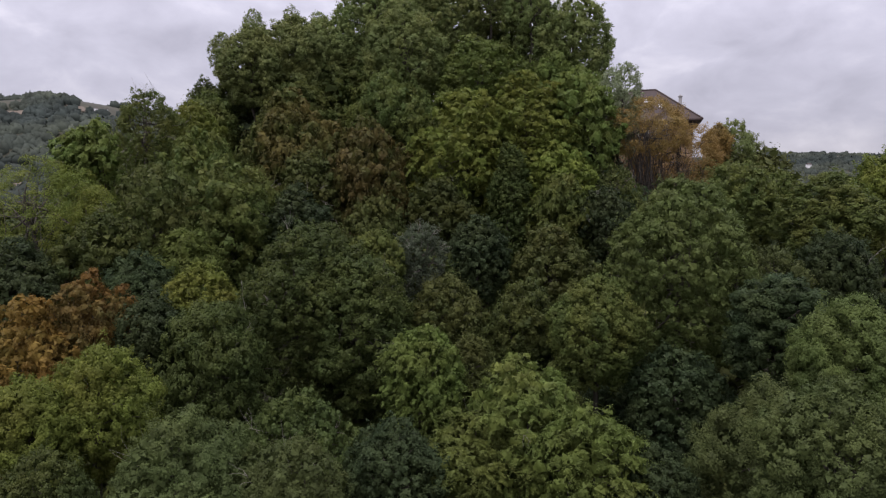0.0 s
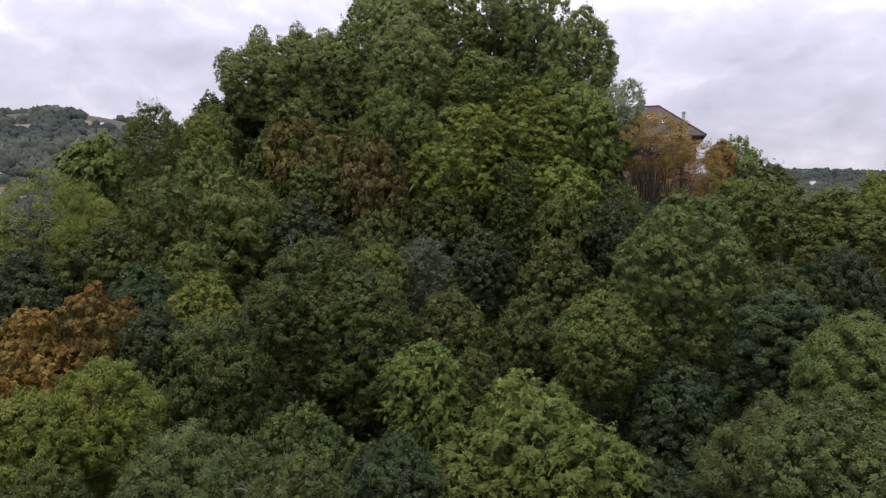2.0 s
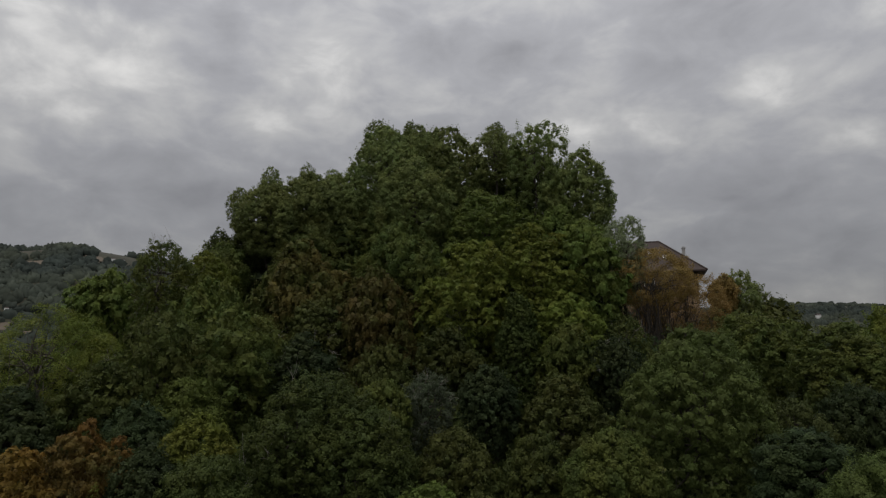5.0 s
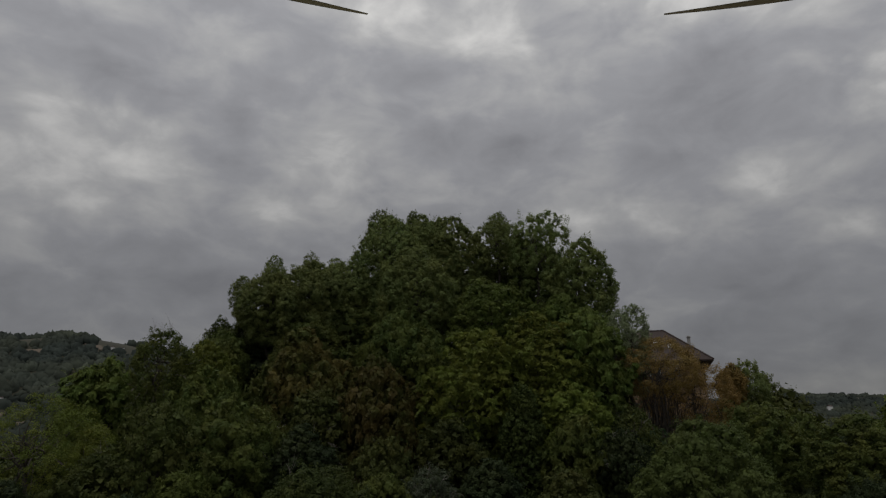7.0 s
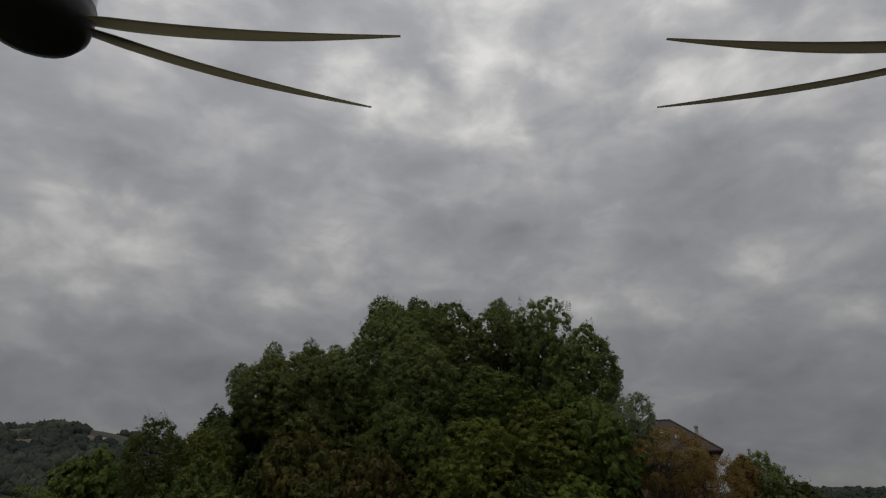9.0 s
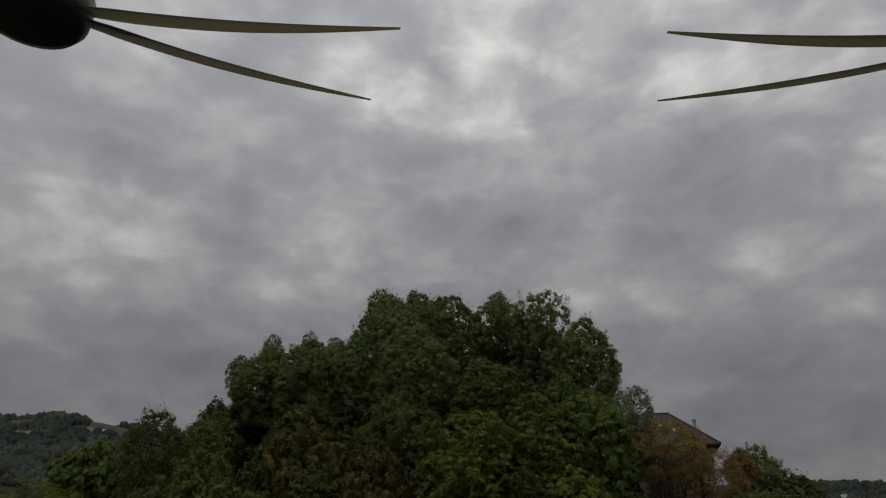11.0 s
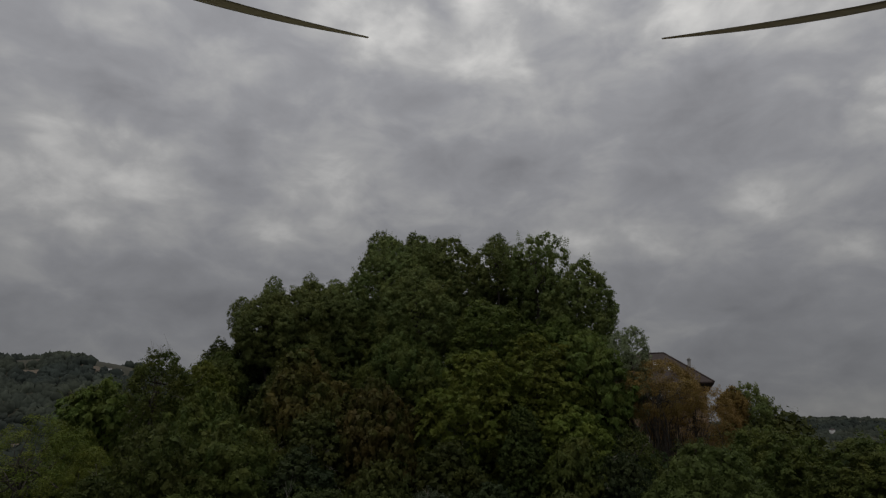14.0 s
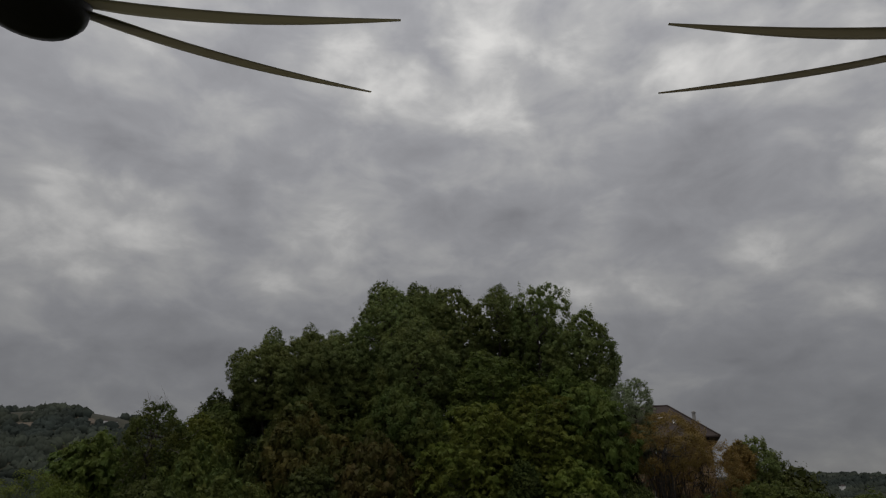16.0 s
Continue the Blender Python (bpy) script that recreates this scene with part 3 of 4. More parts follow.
tree("willow_tree", "pale upright young willow beside the house", 16.0, 58.7, 40.3, 2.2, 3.2, 0.15, 21000, "pale", "airy", 34, deep=1.6)
tree("rowan_tree", "half-bare rust-brown tree in front of the house", 18.0, 57.0, 37.3, 3.6, 2.8, 0.13, 34000, "russet", "sparse", 35, deep=0.75, twigs=14, stems=60)
tree("rowan_tree", "rust-brown shrubby tree below the house", 20.9, 57.8, 35.0, 3.9, 2.6, 0.13, 26000, "russet", "sparse", 36, deep=1.15, twigs=10, stems=45)
tree("bush", "round green bush with a browned side by the house", 30.2, 67.6, 36.1, 2.8, 2.8, 0.23, 14944, "summit", "airy", 37, deep=1.63, twigs=4)
tree("bush", "small rust-brown bush beside a green one", 27.6, 65.4, 35.7, 1.6, 1.6, 0.22, 5500, "russet", "fine", 38, deep=1.90)
tree("rowan_tree", "browning tree with hanging withered leaves", -12.4, 58.7, 38.1, 5.1, 5.0, 0.19, 26611, "brown", "hanging", 39, deep=1.00)
tree("rowan_tree", "second browning tree with hanging withered leaves", -5.5, 54.7, 35.3, 4.7, 4.6, 0.18, 18117, "brown", "hanging", 40, deep=1.25)
tree("locust_tree", "yellow-green locust on the edge of the hill", -20.5, 57.5, 37.2, 2.8, 2.7, 0.19, 11404, "yellow", "fine", 41, deep=1.90)
tree("oak_tree", "small dark tree behind the hill's shoulder", -22.3, 67.0, 39.9, 2.0, 1.6, 0.22, 5500, "oak", "airy", 42, deep=1.90, twigs=8)
tree("rowan_tree", "green tree with dead bare top shoots", -22.7, 53.0, 37.5, 2.5, 2.9, 0.16, 15000, "mid", "airy", 43, deep=1.90, twigs=30)
tree("locust_tree", "fresh green locust at the hill's edge", -27.6, 54.9, 35.3, 3.6, 3.4, 0.19, 24000, "locust", "feather", 44, deep=2.2)
tree("locust_tree", "light green locust with dark bare limbs", -25.6, 42.5, 31.9, 4.0, 3.1, 0.15, 30000, "yellow", "sparse", 45, deep=1.90, stems=14)
tree("locust_tree", "broad grey-green locust on the middle slope", -18.3, 44.4, 31.4, 4.5, 4.4, 0.17, 27275, "olive", "fine", 46, deep=1.90, twigs=6)
tree("locust_tree", "broad olive locust joined to its neighbour", -14.5, 46.8, 31.9, 3.7, 3.6, 0.15, 19459, "mid", "fine", 47, deep=1.90, twigs=8)
tree("locust_tree", "green locust above the broad grey-green ones", -18.6, 51.8, 34.3, 3.4, 3.4, 0.18, 12459, "mid", "fine", 48, deep=1.90)
tree("bush", "yellow-green bush in a dip of the slope", -24.5, 48.1, 30.1, 2.1, 2.1, 0.17, 6707, "yellow", "fine", 49, deep=1.90)
tree("bush", "dark green bush in deep shade", -24.2, 37.9, 27.1, 2.8, 2.7, 0.16, 16853, "deep", "broad", 50, deep=1.90)
tree("bush", "dark green bush under a locust", -20.8, 41.0, 28.3, 3.3, 3.3, 0.16, 17740, "oak", "broad", 51, deep=1.90)
tree("bush", "dark bush between yellow and grey trees", -16.8, 37.4, 26.4, 2.0, 2.0, 0.14, 16291, "deep", "broad", 52, deep=1.90)
tree("locust_tree", "yellow-green young locust on the slope", -15.0, 40.3, 27.5, 2.7, 2.6, 0.14, 15176, "fresh", "fine", 53, deep=1.90)
tree("locust_tree", "bright olive young locust with very fine leaves", -12.8, 35.8, 25.8, 2.1, 2.0, 0.14, 14693, "yellow", "dome", 54, deep=1.90)
tree("bush", "olive bush on the steep slope", -9.9, 52.1, 32.7, 2.8, 2.7, 0.17, 8648, "olive", "broad", 55, deep=1.90, twigs=8)
tree("bush", "dark green bush on the steep slope", -9.8, 47.0, 30.1, 2.5, 2.5, 0.15, 8648, "deep", "broad", 56, deep=1.90, twigs=6)
tree("bush", "yellow-green bush behind the big dark tree", -3.6, 40.8, 27.3, 2.0, 1.9, 0.14, 9960, "mid", "broad", 57, deep=1.90)
tree("bush", "olive green bush on the slope", -4.2, 46.8, 29.2, 2.4, 2.4, 0.14, 6884, "olive", "broad", 58, deep=1.90, twigs=6)
tree("bush", "twiggy grey bush without many leaves", -1.1, 42.0, 27.6, 2.0, 2.0, 0.14, 11278, "grey", "airy", 59, deep=1.90, twigs=26)
tree("bush", "blue-green leafy bush on the slope", 2.7, 43.9, 27.9, 2.0, 2.0, 0.15, 7317, "deep", "broad", 60, deep=1.90)
tree("bush", "upright green shrub in front of the locust", 5.7, 50.7, 32.9, 1.7, 3.6, 0.16, 8593, "cool", "broad", 61, deep=1.90)
tree("bush", "olive brown bush with drooping leaves", 7.6, 43.3, 27.3, 2.9, 2.9, 0.15, 11226, "olive", "fine", 62, deep=1.90)
tree("locust_tree", "low yellow-green branch of young locust", 9.3, 49.1, 30.7, 2.5, 2.5, 0.16, 7969, "mid", "feather", 63, deep=1.90)
tree("bush", "dark bush beneath the rust-brown tree", 12.2, 47.5, 29.7, 1.9, 1.8, 0.15, 6985, "deep", "broad", 64, deep=1.90, twigs=6)
tree("bush", "dull green bush on the dry slope", 14.2, 52.1, 31.4, 2.1, 2.0, 0.17, 5500, "olive", "airy", 65, deep=1.90, twigs=12)
tree("bush", "shaded dark bush on the slope", 0.5, 50.0, 30.5, 2.5, 2.5, 0.16, 8537, "oak", "broad", 66, deep=1.90, twigs=6)
tree("oak_tree", "dark green tree in the wood below the house", 22.3, 48.1, 31.4, 2.9, 2.8, 0.17, 14630, "mid", "broad", 67, deep=1.90)
tree("oak_tree", "broad dark tree with yellowing leaf tips", 24.5, 41.3, 30.5, 3.1, 3.1, 0.17, 22053, "mid", "broad", 68, deep=1.90)
tree("oak_tree", "yellow-green tree at the wood's edge", 33.9, 49.5, 32.2, 3.1, 3.1, 0.19, 20275, "yellow", "broad", 69, deep=1.90)
tree("oak_tree", "dark oak further along the wood", 29.9, 58.9, 31.3, 2.2, 2.2, 0.21, 8096, "mid", "broad", 70, deep=1.90)
tree("bush", "dark leafy bush under the yellowing tree", 22.2, 35.7, 27.3, 2.3, 2.3, 0.14, 21912, "deep", "broad", 71, deep=1.90, twigs=6)
tree("bush", "pale grey-green bush with light tips", 18.5, 35.5, 26.5, 1.7, 1.7, 0.14, 17013, "willow", "airy", 72, deep=1.90)
tree("bush", "dark green bush beside the rust-brown tree", -13.5, 31.2, 25.0, 1.7, 1.6, 0.13, 15623, "deep", "broad", 73, deep=1.90)
tree("rowan_tree", "rust-orange drying tree with drooping leaves", -18.3, 28.7, 25.1, 3.0, 2.9, 0.095, 42000, "rust", "hanging", 74, deep=1.90)
tree("rowan_tree", "rust-brown drying tree among green ones", -16.8, 31.2, 25.8, 2.8, 2.8, 0.1, 38000, "bronze", "hanging", 75, deep=1.90)
tree("oak_tree", "large dark green broadleaf tree with thin twigs", -7.6, 35.2, 27.9, 3.6, 3.6, 0.13, 53563, "cool", "broad", 76, deep=1.90, twigs=14)
tree("oak_tree", "dark green broadleaf tree beside the large one", -4.4, 33.7, 26.3, 3.0, 2.9, 0.12, 42392, "cool", "broad", 77, deep=1.90, twigs=12)
tree("oak_tree", "deep green tree with dense small leaves", -10.4, 30.3, 24.6, 2.8, 2.7, 0.12, 42315, "cool", "broad", 78, deep=1.90, twigs=10)
tree("bush", "olive green round bush on the slope", 0.4, 36.0, 25.1, 2.5, 2.5, 0.13, 17443, "olive", "broad", 79, deep=1.90)
tree("bush", "dark green bush with a brown tip", 1.5, 31.0, 22.9, 1.3, 1.2, 0.12, 10375, "olive", "fine", 80, deep=1.90)
tree("oak_tree", "mid green tree with upright shoots", 4.6, 34.7, 24.9, 2.3, 2.3, 0.12, 19549, "oak", "broad", 81, deep=1.2)
tree("oak_tree", "round-headed green tree among the dark ones", 7.9, 32.0, 25.5, 2.3, 2.3, 0.13, 25477, "mid", "dome", 82, deep=1.5)
tree("ash_tree", "large ash with a smooth domed crown", 13.2, 35.6, 30.2, 3.9, 3.8, 0.10, 55000, "ash", "dome", 83, deep=1.90)
tree("oak_tree", "dark green tree below the ash", 14.8, 28.4, 26.0, 2.1, 2.0, 0.12, 36520, "deep", "broad", 84, deep=1.90)
tree("ash_tree", "broad soft green tree with a rounded side", 15.6, 24.5, 25.7, 2.2, 2.1, 0.09, 60510, "ash", "dome", 85, deep=1.90)
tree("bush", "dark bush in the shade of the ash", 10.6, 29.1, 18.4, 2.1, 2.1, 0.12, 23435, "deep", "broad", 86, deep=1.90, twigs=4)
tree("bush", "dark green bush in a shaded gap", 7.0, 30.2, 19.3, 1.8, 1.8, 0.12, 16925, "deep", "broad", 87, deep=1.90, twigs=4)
# four dark-leaved bushes added over pale ground, to keep the shaded hollow dark
tree("bush", "dark filler bush at the foot of the round-headed tree", 7.8, 28.5, 19.3, 2.2, 2.0, 0.11, 14000, "deep", "broad", 103, deep=1.90)
tree("bush", "dark filler bush in a shaded hollow of the slope", 5.6, 30.5, 20.5, 2.0, 1.9, 0.12, 12000, "oak", "broad", 104, deep=1.90)
tree("bush", "dark filler bush behind the round-headed tree", 9.3, 35.8, 19.0, 3.2, 2.6, 0.14, 14000, "deep", "broad", 105, deep=1.90)
tree("bush", "dark filler bush under the smooth-domed ash", 11.3, 31.0, 22.2, 2.6, 2.3, 0.13, 12000, "deep", "broad", 106, deep=1.90)
tree("locust_tree", "light green locust with feathery layered sprays", -0.8, 29.0, 23.7, 2.0, 1.9, 0.11, 23240, "fresh", "feather", 88, deep=1.90)
tree("locust_tree", "bright green leafy tree with yellowing twigs", -12.6, 23.9, 24.2, 2.3, 2.2, 0.1, 40000, "yellow", "broad", 89, deep=1.90, twigs=6)
tree("locust_tree", "bright green spreading tree low on the slope", -14.0, 21.9, 23.6, 1.7, 1.7, 0.10, 31695, "yellow", "broad", 90, deep=1.90, twigs=4)
tree("locust_tree", "yellow-green tree with light upright sprays", 3.2, 25.8, 23.2, 2.5, 2.3, 0.10, 28382, "locust", "feather", 91, deep=1.90, twigs=4)
tree("locust_tree", "green locust with spreading light sprays", 5.3, 23.4, 22.0, 2.5, 2.1, 0.09, 27830, "fresh", "feather", 92, deep=1.90)
tree("locust_tree", "green tree with long light sprays", 1.5, 25.0, 21.1, 2.2, 1.5, 0.10, 17983, "fresh", "feather", 93, deep=1.90)
tree("willow_tree", "grey-green willow with soft narrow leaves", -8.6, 21.4, 22.6, 2.6, 2.5, 0.09, 48775, "willow", "fine", 94, deep=1.90, twigs=6)
tree("willow_tree", "grey-green bushy willow with pale tips", -4.6, 21.5, 21.6, 2.4, 2.7, 0.08, 44381, "willow", "fine", 95, deep=1.90, twigs=12)
tree("oak_tree", "dark green tree between willow and locust", -1.4, 24.0, 21.2, 2.0, 1.9, 0.09, 24900, "deep", "broad", 96, deep=1.90)
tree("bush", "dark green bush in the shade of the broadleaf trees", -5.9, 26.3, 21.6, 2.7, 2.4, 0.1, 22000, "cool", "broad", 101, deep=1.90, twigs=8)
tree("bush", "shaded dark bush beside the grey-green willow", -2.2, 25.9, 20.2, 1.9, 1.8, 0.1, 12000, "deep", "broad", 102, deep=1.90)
tree("oak_tree", "green tree under the bright green one", -11.5, 18.7, 22.3, 1.9, 1.9, 0.08, 33566, "oak", "broad", 97, deep=1.90)
tree("willow_tree", "large soft grey-green willow low on the slope", 11.6, 22.6, 23.2, 2.6, 2.6, 0.10, 62500, "willow", "fine", 98, deep=1.90, twigs=4)
tree("willow_tree", "broad grey-green willow near the drone", 12.4, 19.4, 24.0, 2.6, 2.5, 0.09, 62500, "willow", "fine", 99, deep=1.90)
tree("oak_tree", "dark green tree at the willow's foot", 7.7, 22.7, 20.7, 1.7, 1.6, 0.09, 23435, "deep", "broad", 100, deep=1.90, twigs=16)


# ---- undergrowth ----
def undergrowth():
    rng = np.random.default_rng(77)
    base = ["deep", "oak", "olive", "oak"]
    makers = {}
    for gx in np.arange(-46, 52, 5.4):
        for gy in np.arange(18, 70, 5.4):
            x, y = gx + rng.uniform(-2, 2), gy + rng.uniform(-2, 2)
            if abs(math.degrees(math.atan2(x, y))) > 42 or (x > 17 and y > 76) or math.hypot(x, y) < 26:
                continue
            k = int(rng.integers(4))
            if 14 < x < 27 and 57 < y < 78:
                continue  # the dry bank lies open
            if k not in makers:
                leaves = base[k]
                makers[k] = tree("bush", "low shaded undergrowth bush between the trees", x, y, float(ground_height(x, y)) + 6.2, 3.9, 3.2, 0.50, 1000, leaves, "thicket", 500 + k)
            else:
                copy_thing(makers[k], pose(x, y, float(ground_height(x, y)) - rng.uniform(0.1, 0.5), 0, 0, rng.uniform(0, 360)))


undergrowth()


# ---- the house on the plateau ----
def box(bm, x0, y0, z0, x1, y1, z1, bevel=0.0):
    made = bmesh.ops.create_cube(bm, size=1.0, matrix=Matrix.Translation(((x0 + x1) / 2, (y0 + y1) / 2, (z0 + z1) / 2)) @ Matrix.Diagonal((x1 - x0, y1 - y0, z1 - z0, 1)))
    if bevel:
        edges = list({e for v in made["verts"] for e in v.link_edges})
        bmesh.ops.bevel(bm, geom=edges, offset=bevel, segments=2, affect="EDGES", profile=0.5)


def boxes(*sizes, bevel=0.0):
    bm = bmesh.new()
    for s in sizes:
        box(bm, *s, bevel=bevel)
    return bm


def build_house(x, y, turn, eave, ridge):
    foot = float(ground_height(x, y)) - 0.4
    house = new("house")
    house.matrix_world = pose(x, y, foot, 0, 0, turn)
    e, top = eave - foot, ridge - foot
    w, d, over = 5.95, 5.4, 1.0
    t = 0.35
    mid = e - 3.0
    # walls butt end to end; the upper floor leaves a loggia open at one corner
    part("wall", boxes((-w, -d, 0, w, -d + t, mid), (-w, -d, mid, w - 2.6, -d + t, e)), PLASTER, house, "ochre brown plastered front wall")
    part("wall", boxes((-w, d - t, 0, w, d, e)), PLASTER, house)
    part("wall", boxes((-w, -d + t, 0, -w + t, d - t, e)), PLASTER, house)
    part("wall", boxes((w - t, -d + t, 0, w, d - t, mid), (w - t, -d + 3.0, mid, w, d - t, e)), PLASTER, house)
    part("wall", boxes((w - 2.6 - t, -d + t, mid, w - 2.6, -d + 3.0, e), (w - 2.6, -d + 3.0, mid, w - t, -d + 3.0 + t, e)), PLASTER, house, "recessed plaster wall of the loggia")
    part("floor_slab", boxes((-w + t, -d + t, mid - 0.25, w - t, d - t, mid)), PLASTER, house)
    part("post", boxes((w - 0.26, -d, mid, w - 0.02, -d + 0.24, e), bevel=0.02), DARKWOOD, house, "dark wooden corner post")
    for k in range(9):
        part("baluster", boxes((w - 2.45 + k * 0.27, -d + 0.1, mid, w - 2.40 + k * 0.27, -d + 0.15, mid + 0.95)), DARKWOOD, house)
    part("handrail", boxes((w - 2.6, -d + 0.07, mid + 0.95, w - 0.26, -d + 0.18, mid + 1.02)), DARKWOOD, house)
    for wx in (-4.6, -2.2, 0.3, 2.3):
        for z0 in (mid - 2.0, mid + 0.9):
            win = part("window", boxes((wx - 0.55, -d - 0.04, z0, wx + 0.55, -d - 0.005, z0 + 1.3)), GLASS, house)
            part("frame", boxes((wx - 0.66, -d - 0.07, z0 - 0.02, wx - 0.55, -d - 0.003, z0 + 1.32), (wx + 0.55, -d - 0.07, z0 - 0.02, wx + 0.66, -d - 0.003, z0 + 1.32),
                                (wx - 0.55, -d - 0.07, z0 + 1.3, wx + 0.55, -d - 0.003, z0 + 1.4), (wx - 0.04, -d - 0.07, z0, wx + 0.04, -d - 0.042, z0 + 1.3)), WHITE, win, "white window frame")
            part("sill", boxes((wx - 0.75, -d - 0.16, z0 - 0.1, wx + 0.75, -d - 0.003, z0 - 0.022)), WHITE, win)
    # hipped roof with thickness, its eaves standing out
    bm = bmesh.new()
    half = 1.6
    we, de = w + over, d + over
    low = [bm.verts.new(p) for p in ((-we, -de, e), (we, -de, e), (we, de, e), (-we, de, e))]
    rim = [bm.verts.new((v.co.x, v.co.y, e + 0.16)) for v in low]
    a, b = bm.verts.new((-half, 0, top)), bm.verts.new((half, 0, top))
    bm.faces.new(low[::-1])
    for i in range(4):
        bm.faces.new((low[i], low[(i + 1) % 4], rim[(i + 1) % 4], rim[i]))
    for f in ((rim[0], rim[1], b, a), (rim[1], rim[2], b), (rim[2], rim[3], a, b), (rim[3], rim[0], a)):
        bm.faces.new(f)
    roof = part("roof", bm, ROOF, house, "weathered brown tiled hip roof")
    # ridge and hip tiles
    rng = np.random.default_rng(5)
    caps = [((-half, 0, top), (half, 0, top))] + [((s * half, 0, top), (s * we, q * de, e + 0.16)) for s in (-1, 1) for q in (-1, 1)]
    for p, q in caps:
        p, q = np.array(p), np.array(q)
        n = max(3, int(np.linalg.norm(q - p) / 0.4))
        line = p + (q - p) * np.linspace(0, 1, 2 * n)[:, None]
        v, f = tube(line, np.where(np.arange(2 * n) % 2 == 0, 0.13, 0.10), 6)
        quick_mesh("ridge_cap", v, f, ROOF, roof)
    slope = (top - e - 0.16) / de
    for wx, up_at in ((0.55, 0.62), (2.3, 0.42)):
        yy = -de * (1 - up_at)
        zz = e + 0.16 + slope * (de + yy)
        sky = part("skylight", boxes((-0.3, -0.38, 0.0, 0.3, 0.38, 0.09), bevel=0.01), WHITE, roof, "small white-framed skylight")
        sky.matrix_local = Matrix.Translation((wx, yy, zz)) @ Euler((math.atan(slope), 0, 0)).to_matrix().to_4x4()
        part("pane", boxes((-0.17, -0.25, 0.09, 0.17, 0.25, 0.10)), GLASS, sky)
    cz = e + 1.5
    chimney = part("chimney", boxes((4.4, -0.55, cz - 0.5, 4.8, -0.15, cz + 2.0), bevel=0.015), STUCCO, house, "pale grey plastered chimney")
    part("chimney_cap", boxes((4.33, -0.62, cz + 2.0, 4.87, -0.08, cz + 2.08), (4.45, -0.5, cz + 2.08, 4.75, -0.2, cz + 2.22), bevel=0.01), STUCCO, chimney, "grey chimney cap")
    return tagged(house, "ochre brown house with dark hip roof on the hill", "house")


build_house(26.8, 87.0, -18.0, 37.35, 41.9)


# ---- dry bank below the house ----
def dry_bank():
    rng = np.random.default_rng(31)
    n = 16000
    x, y = rng.uniform(12, 36, n), rng.uniform(56, 82, n)
    keep = np.abs((x - 24) / 12) ** 2 + np.abs((y - 69) / 13) ** 2 < 1
    x, y = x[keep], y[keep]
    z = ground_height(x, y)
    p = np.stack([x, y, z - 0.03], -1)
    lean = unit(rng.normal(size=p.shape) * (0.5, 0.5, 0.12) + (0, 0, 1))
    a = unit(np.cross(lean, rng.normal(size=p.shape)))
    hgt = rng.uniform(0.35, 1.1, (len(p), 1))
    wid = rng.uniform(0.05, 0.14, (len(p), 1))
    verts = np.stack([p - a * wid, p + a * wid, p + lean * hgt + a * wid * 0.3, p + lean * hgt - a * wid * 0.3], 1).reshape(-1, 3)
    ob = quick_mesh("dry_grass", verts, np.arange(len(verts)).reshape(-1, 4), STRAW)
    tagged(ob, "tall tan dry grass on the bank below the house", "grass", kind="stuff")


dry_bank()


# ---- distance ----
# fields among the far woods: azimuth, distance, half width, half depth
FIELDS = ((-28.0, 868, 9, 12), (-31.8, 840, 9, 7), (-33.5, 655, 6, 10), (-31.6, 632, 6, 10))


def in_field(x, y):
    inside = np.zeros(x.shape, bool)
    for az, r, wide, far in FIELDS:
        a = radians(az)
        u, v = x * math.cos(a) - y * math.sin(a), x * math.sin(a) + y * math.cos(a) - r
        inside |= (np.abs(u) < wide + 3) & (v > -far - 10) & (v < far + 2)
    return inside


def far_woods(name, label, az, reach, count, seed, size):
    """Crowns of leaf clumps, strewn over a far slope."""
    rng = np.random.default_rng(seed)
    a = np.radians(rng.uniform(*az, count))
    r = np.sqrt(rng.uniform(reach[0] ** 2, reach[1] ** 2, count))
    x, y = r * np.sin(a), r * np.cos(a)
    gap = np.sin(x * 0.021 + 1.3) * np.sin(y * 0.017 + 0.4) + 0.5 * np.sin(x * 0.05 + y * 0.03)
    keep = (gap > -0.62) & ~in_field(x, y)
    x, y = x[keep], y[keep]
    z = ground_height(x, y)
    m = len(x)
    rad = size * rng.uniform(0.55, 1.4, m)
    # a lumpy dome for each crown, seven spokes and four rings
    spokes, rings = 7, 4
    el = np.radians(np.linspace(-12, 90, rings))
    turn = np.linspace(0, 2 * np.pi, spokes, endpoint=False)
    dome = np.stack([np.cos(el)[:, None] * np.cos(turn), np.cos(el)[:, None] * np.sin(turn), np.sin(el)[:, None] + 0 * turn], -1).reshape(-1, 3)
    lump = rng.uniform(0.62, 1.22, (m, len(dome), 1))
    verts = np.stack([x, y, z - 0.5], -1)[:, None] + dome * lump * (rad[:, None] * (1, 1, 1.15) * rng.uniform(0.85, 1.15, (m, 3)))[:, None]
    verts = verts.reshape(-1, 3)
    i, j = np.meshgrid(np.arange(rings - 1), np.arange(spokes), indexing="ij")
    j2 = (j + 1) % spokes
    one = np.stack([i * spokes + j, i * spokes + j2, (i + 1) * spokes + j2, (i + 1) * spokes + j], -1).reshape(-1, 4)
    faces = (one[None] + (np.arange(m) * len(dome))[:, None, None]).reshape(-1, 4)
    ob = quick_mesh(name, verts, faces, HAZED_FARWOOD, flat=False)
    tagged(ob, label, "woods", kind="stuff")


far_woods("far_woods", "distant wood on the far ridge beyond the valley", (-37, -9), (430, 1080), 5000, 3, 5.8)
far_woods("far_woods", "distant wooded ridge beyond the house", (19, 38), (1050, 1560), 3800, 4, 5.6)


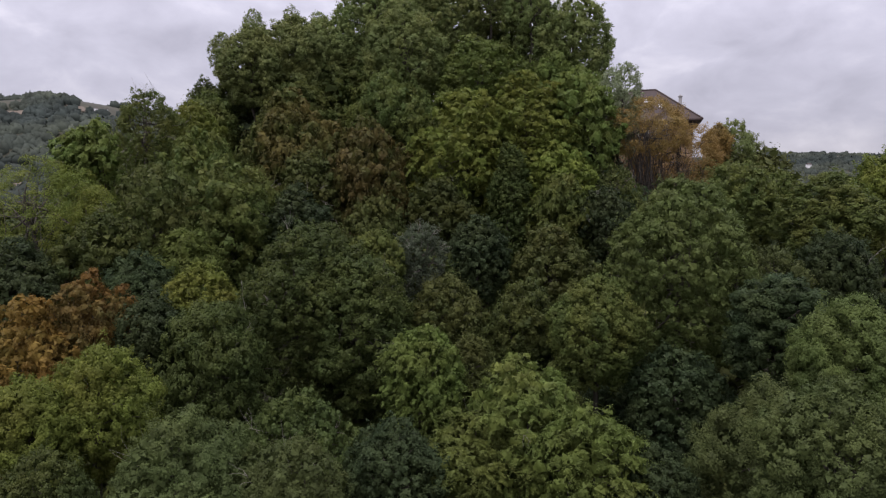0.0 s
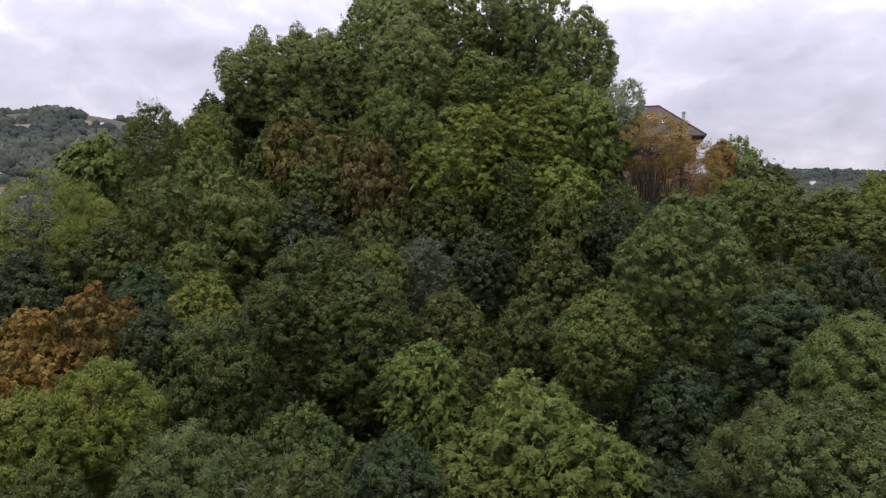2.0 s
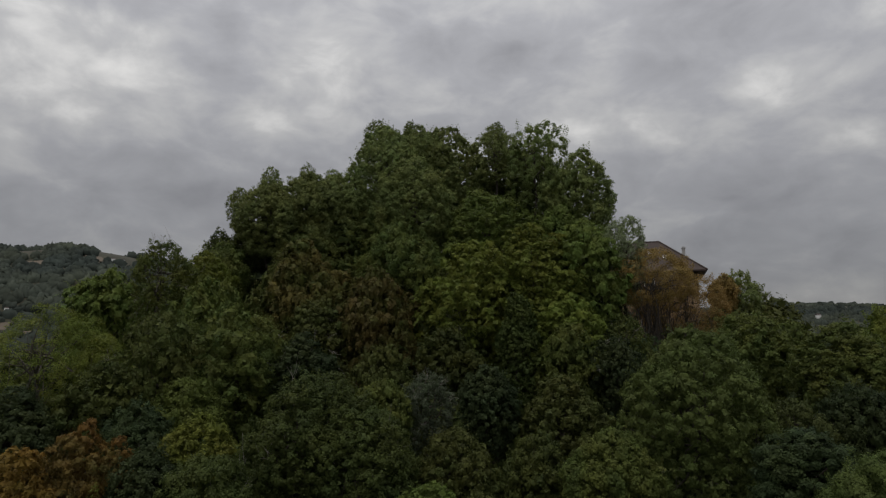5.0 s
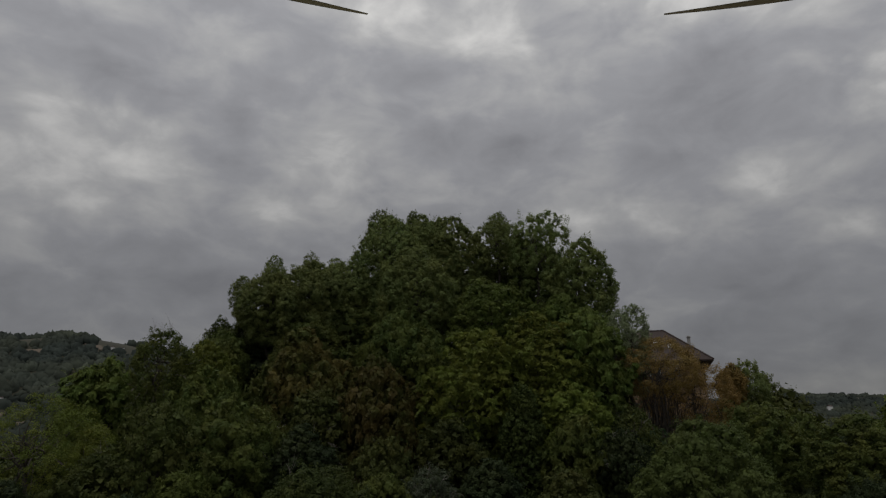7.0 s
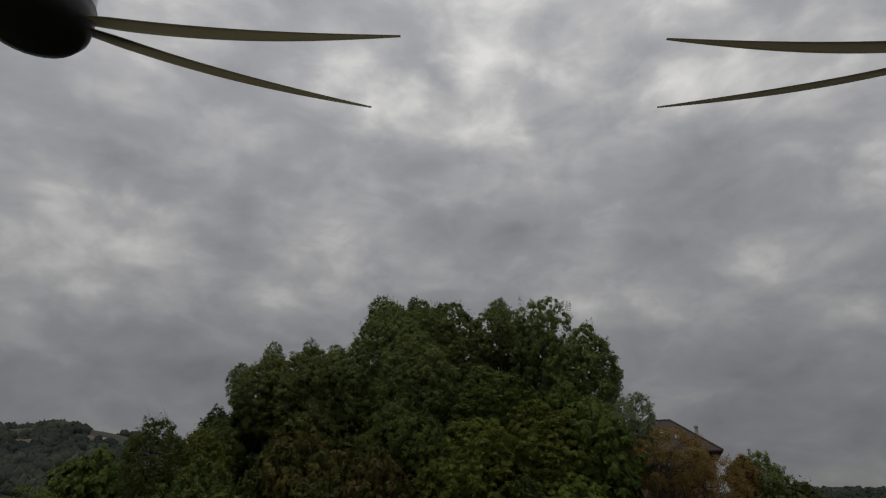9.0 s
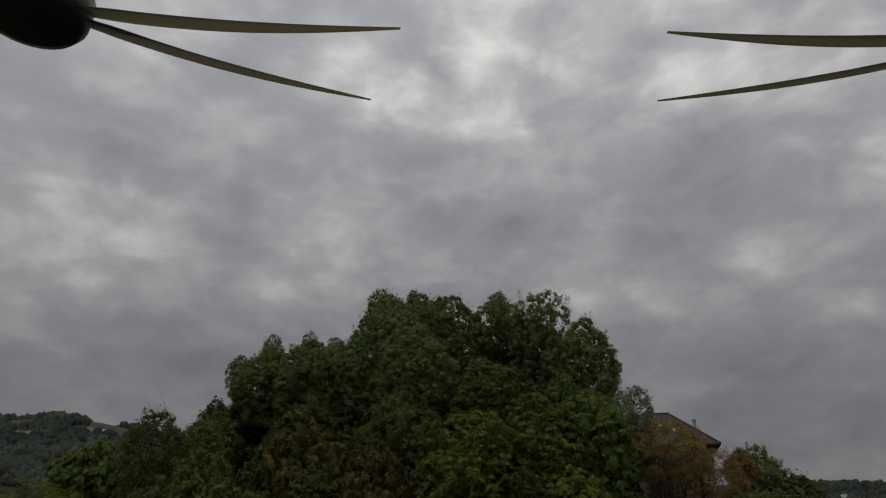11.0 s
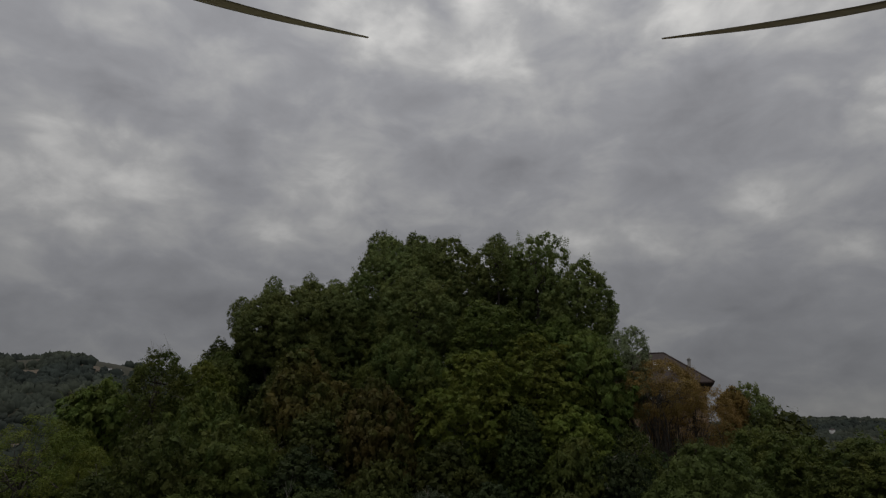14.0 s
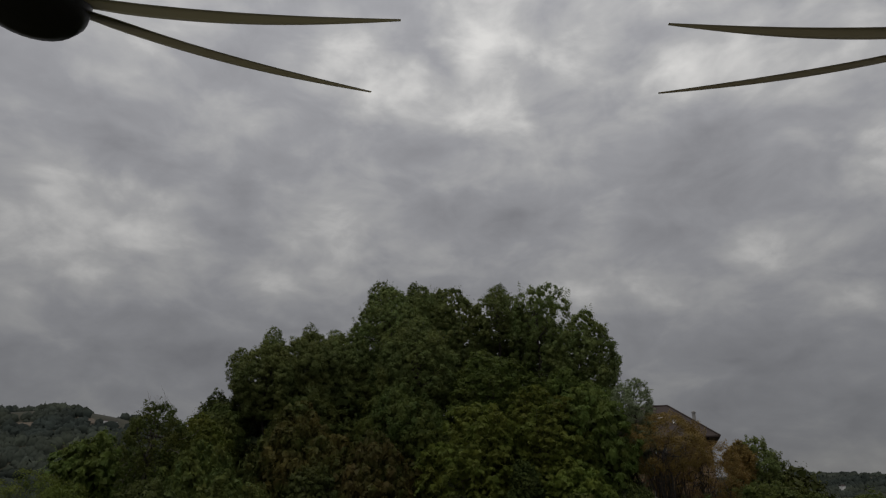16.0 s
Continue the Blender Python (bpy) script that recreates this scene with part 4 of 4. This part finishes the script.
def field(az, r, half_w, half_d, label):
    """A stubble field lying on the far slope."""
    a0 = radians(az)
    u, v = np.meshgrid(np.linspace(-half_w, half_w, 10), np.linspace(-half_d, half_d, 8), indexing="ij")
    edge = 1 - 0.25 * np.sin(u / half_w * 2.1 + az) * np.cos(v / half_d * 1.7)
    rr = r + v * edge
    x, y = rr * math.sin(a0) + u * edge * math.cos(a0), rr * math.cos(a0) - u * edge * math.sin(a0)
    verts = np.stack([x, y, ground_height(x, y) + 0.8], -1).reshape(-1, 3)
    skirt = verts - (0, 0, 3)
    n = len(verts)
    i, j = np.meshgrid(np.arange(9), np.arange(7), indexing="ij")
    top = np.stack([i * 8 + j, (i + 1) * 8 + j, (i + 1) * 8 + j + 1, i * 8 + j + 1], -1).reshape(-1, 4)
    ring = [k * 8 for k in range(9)] + [72 + k for k in range(7)] + [79 - 8 * k for k in range(9)] + [7 - k for k in range(7)]
    side = np.array([[p, q, q + n, p + n] for p, q in zip(ring, ring[1:] + ring[:1])])
    ob = quick_mesh("field", np.concatenate([verts, skirt]), np.concatenate([top, side]), FIELD)
    tagged(ob, label, "field", kind="structure")


for place, label in zip(FIELDS, ("tan stubble field on the far ridge", "narrow tan field between far woods", "pale meadow in the valley", "pale meadow behind the slope's trees")):
    field(*place, label)


def far_house(az, r, turn, size):
    a = radians(az)
    x, y = r * math.sin(a), r * math.cos(a)
    house = new("far_house")
    house.matrix_world = pose(x, y, float(ground_height(x, y)) + 6, 0, 0, turn) @ Matrix.Scale(size, 4)
    part("wall", boxes((-3.6, -3, -7, 3.6, 3, 2)), WHITE, house)
    bm = bmesh.new()
    p = [bm.verts.new(q) for q in ((-4, -3.4, 2), (4, -3.4, 2), (4, 3.4, 2), (-4, 3.4, 2), (-4, 0, 4), (4, 0, 4))]
    for f in ((3, 2, 1, 0), (0, 1, 5, 4), (2, 3, 4, 5), (1, 2, 5), (3, 0, 4)):
        bm.faces.new([p[k] for k in f])
    part("roof", bm, ROOF, house)
    tagged(house, "small white house among distant woods", "house", "distant houses")


far_house(-26.6, 850, 20, 0.5)
far_house(-25.9, 860, -35, 0.4)
far_house(29.3, 1270, 10, 1.0)
far_house(-33.3, 682, 8, 0.4)


# ---- the hovering drone that carries the camera ----
def build_drone():
    drone = new("drone")
    drone.location = EYE

    def motor(x, y, z):
        bm = bmesh.new()
        prof = ((0.0, -0.0), (0.0085, 0.0), (0.0118, 0.0012), (0.0138, 0.004), (0.0142, 0.0075), (0.0142, 0.0115), (0.0, 0.0115))
        v, f = [], []
        seg = 28
        rings = []
        for r, h in prof:
            rings.append([bm.verts.new((x + r * math.cos(2 * math.pi * k / seg), y + r * math.sin(2 * math.pi * k / seg), z + h)) for k in range(seg)] if r > 0 else [bm.verts.new((x, y, z + h))])
        for lo, hi in zip(rings, rings[1:]):
            for k in range(seg):
                k2 = (k + 1) % seg
                if len(lo) == 1:
                    bm.faces.new((lo[0], hi[k2], hi[k]))
                elif len(hi) == 1:
                    bm.faces.new((lo[k], lo[k2], hi[0]))
                else:
                    bm.faces.new((lo[k], lo[k2], hi[k2], hi[k]))
        for face in bm.faces:
            face.smooth = True
        m = part("motor", bm, SHELL, drone, "black rounded motor housing")
        line = np.array([(x, y, z + h) for h in (0.0116, 0.013, 0.024, 0.026)])
        v, f = tube(line, (0.0128, 0.0134, 0.0134, 0.011), 28)
        tagged(quick_mesh("motor_bell", v, f, BELL, m, flat=False), "bright metal motor bell")
        return m

    def blade(x, y, z, turn, hand):
        """A thin twisted blade, broad near the hub and narrow at the tip."""
        length, steps = 0.098, 26
        verts = []
        t = np.linspace(0, 1, steps)
        chord = 0.0165 * np.minimum(1, 0.45 + t * 2.6) * (1 - 1.03 * np.clip(t - 0.12, 0, 1) ** 0.8)
        twist = np.radians(24 * (1 - t) ** 1.2 + 7) * hand
        sweep = 0.003 * np.sin(np.pi * t) * hand
        rise = 0.0035 * t ** 1.5
        outline = ((-0.5, 0.0), (-0.2, 0.085), (0.2, 0.07), (0.5, 0.0), (0.2, -0.012), (-0.2, 0.008))
        for k in range(steps):
            for u, h in outline:
                cx, cz = u * chord[k], h * chord[k]
                px = t[k] * length
                py = sweep[k] + cx * math.cos(twist[k]) - cz * math.sin(twist[k])
                pz = rise[k] + cx * math.sin(twist[k]) + cz * math.cos(twist[k])
                verts.append((x + px * math.cos(turn) - py * math.sin(turn), y + px * math.sin(turn) + py * math.cos(turn), z + pz))
        n = len(outline)
        faces = [[k * n + i, k * n + (i + 1) % n, (k + 1) * n + (i + 1) % n, (k + 1) * n + i] for k in range(steps - 1) for i in range(n)]
        ob = quick_mesh("blade", np.array(verts), np.array(faces), BLADE, drone, flat=False)
        return tagged(ob, "thin beige-grey propeller blade at rest")

    # each hub gets a second blade, added for the spinning blade's rolling-shutter double
    for hub, turns, hand, low in (((-0.110, 0.140), (8, 30), 1, 0.0), ((0.160, 0.147), (178, 158), -1, 0.0042)):
        motor(*hub, 0.1195 - low)
        for turn in turns:
            blade(*hub, 0.126 - low, radians(turn), hand)
        v, f = tube(bent((hub[0], hub[1], 0.150), (0.028 + 0.3 * (hub[0] - 0.028), -0.075, 0.115), np.random.default_rng(2), 0.02), np.linspace(0.008, 0.013, 6), 10)
        quick_mesh("arm", v, f, SHELL, drone, flat=False)
        v, f = tube(np.array([(hub[0], hub[1], h) for h in (0.143, 0.148, 0.156, 0.159)]), (0.009, 0.012, 0.012, 0.006), 16)
        quick_mesh("arm_end", v, f, SHELL, drone, flat=False)
    part("body", boxes((-0.02, -0.27, 0.07, 0.076, -0.06, 0.13), bevel=0.015), SHELL, drone)
    tagged(drone, "hovering camera drone with two front propellers", "drone")


build_drone()
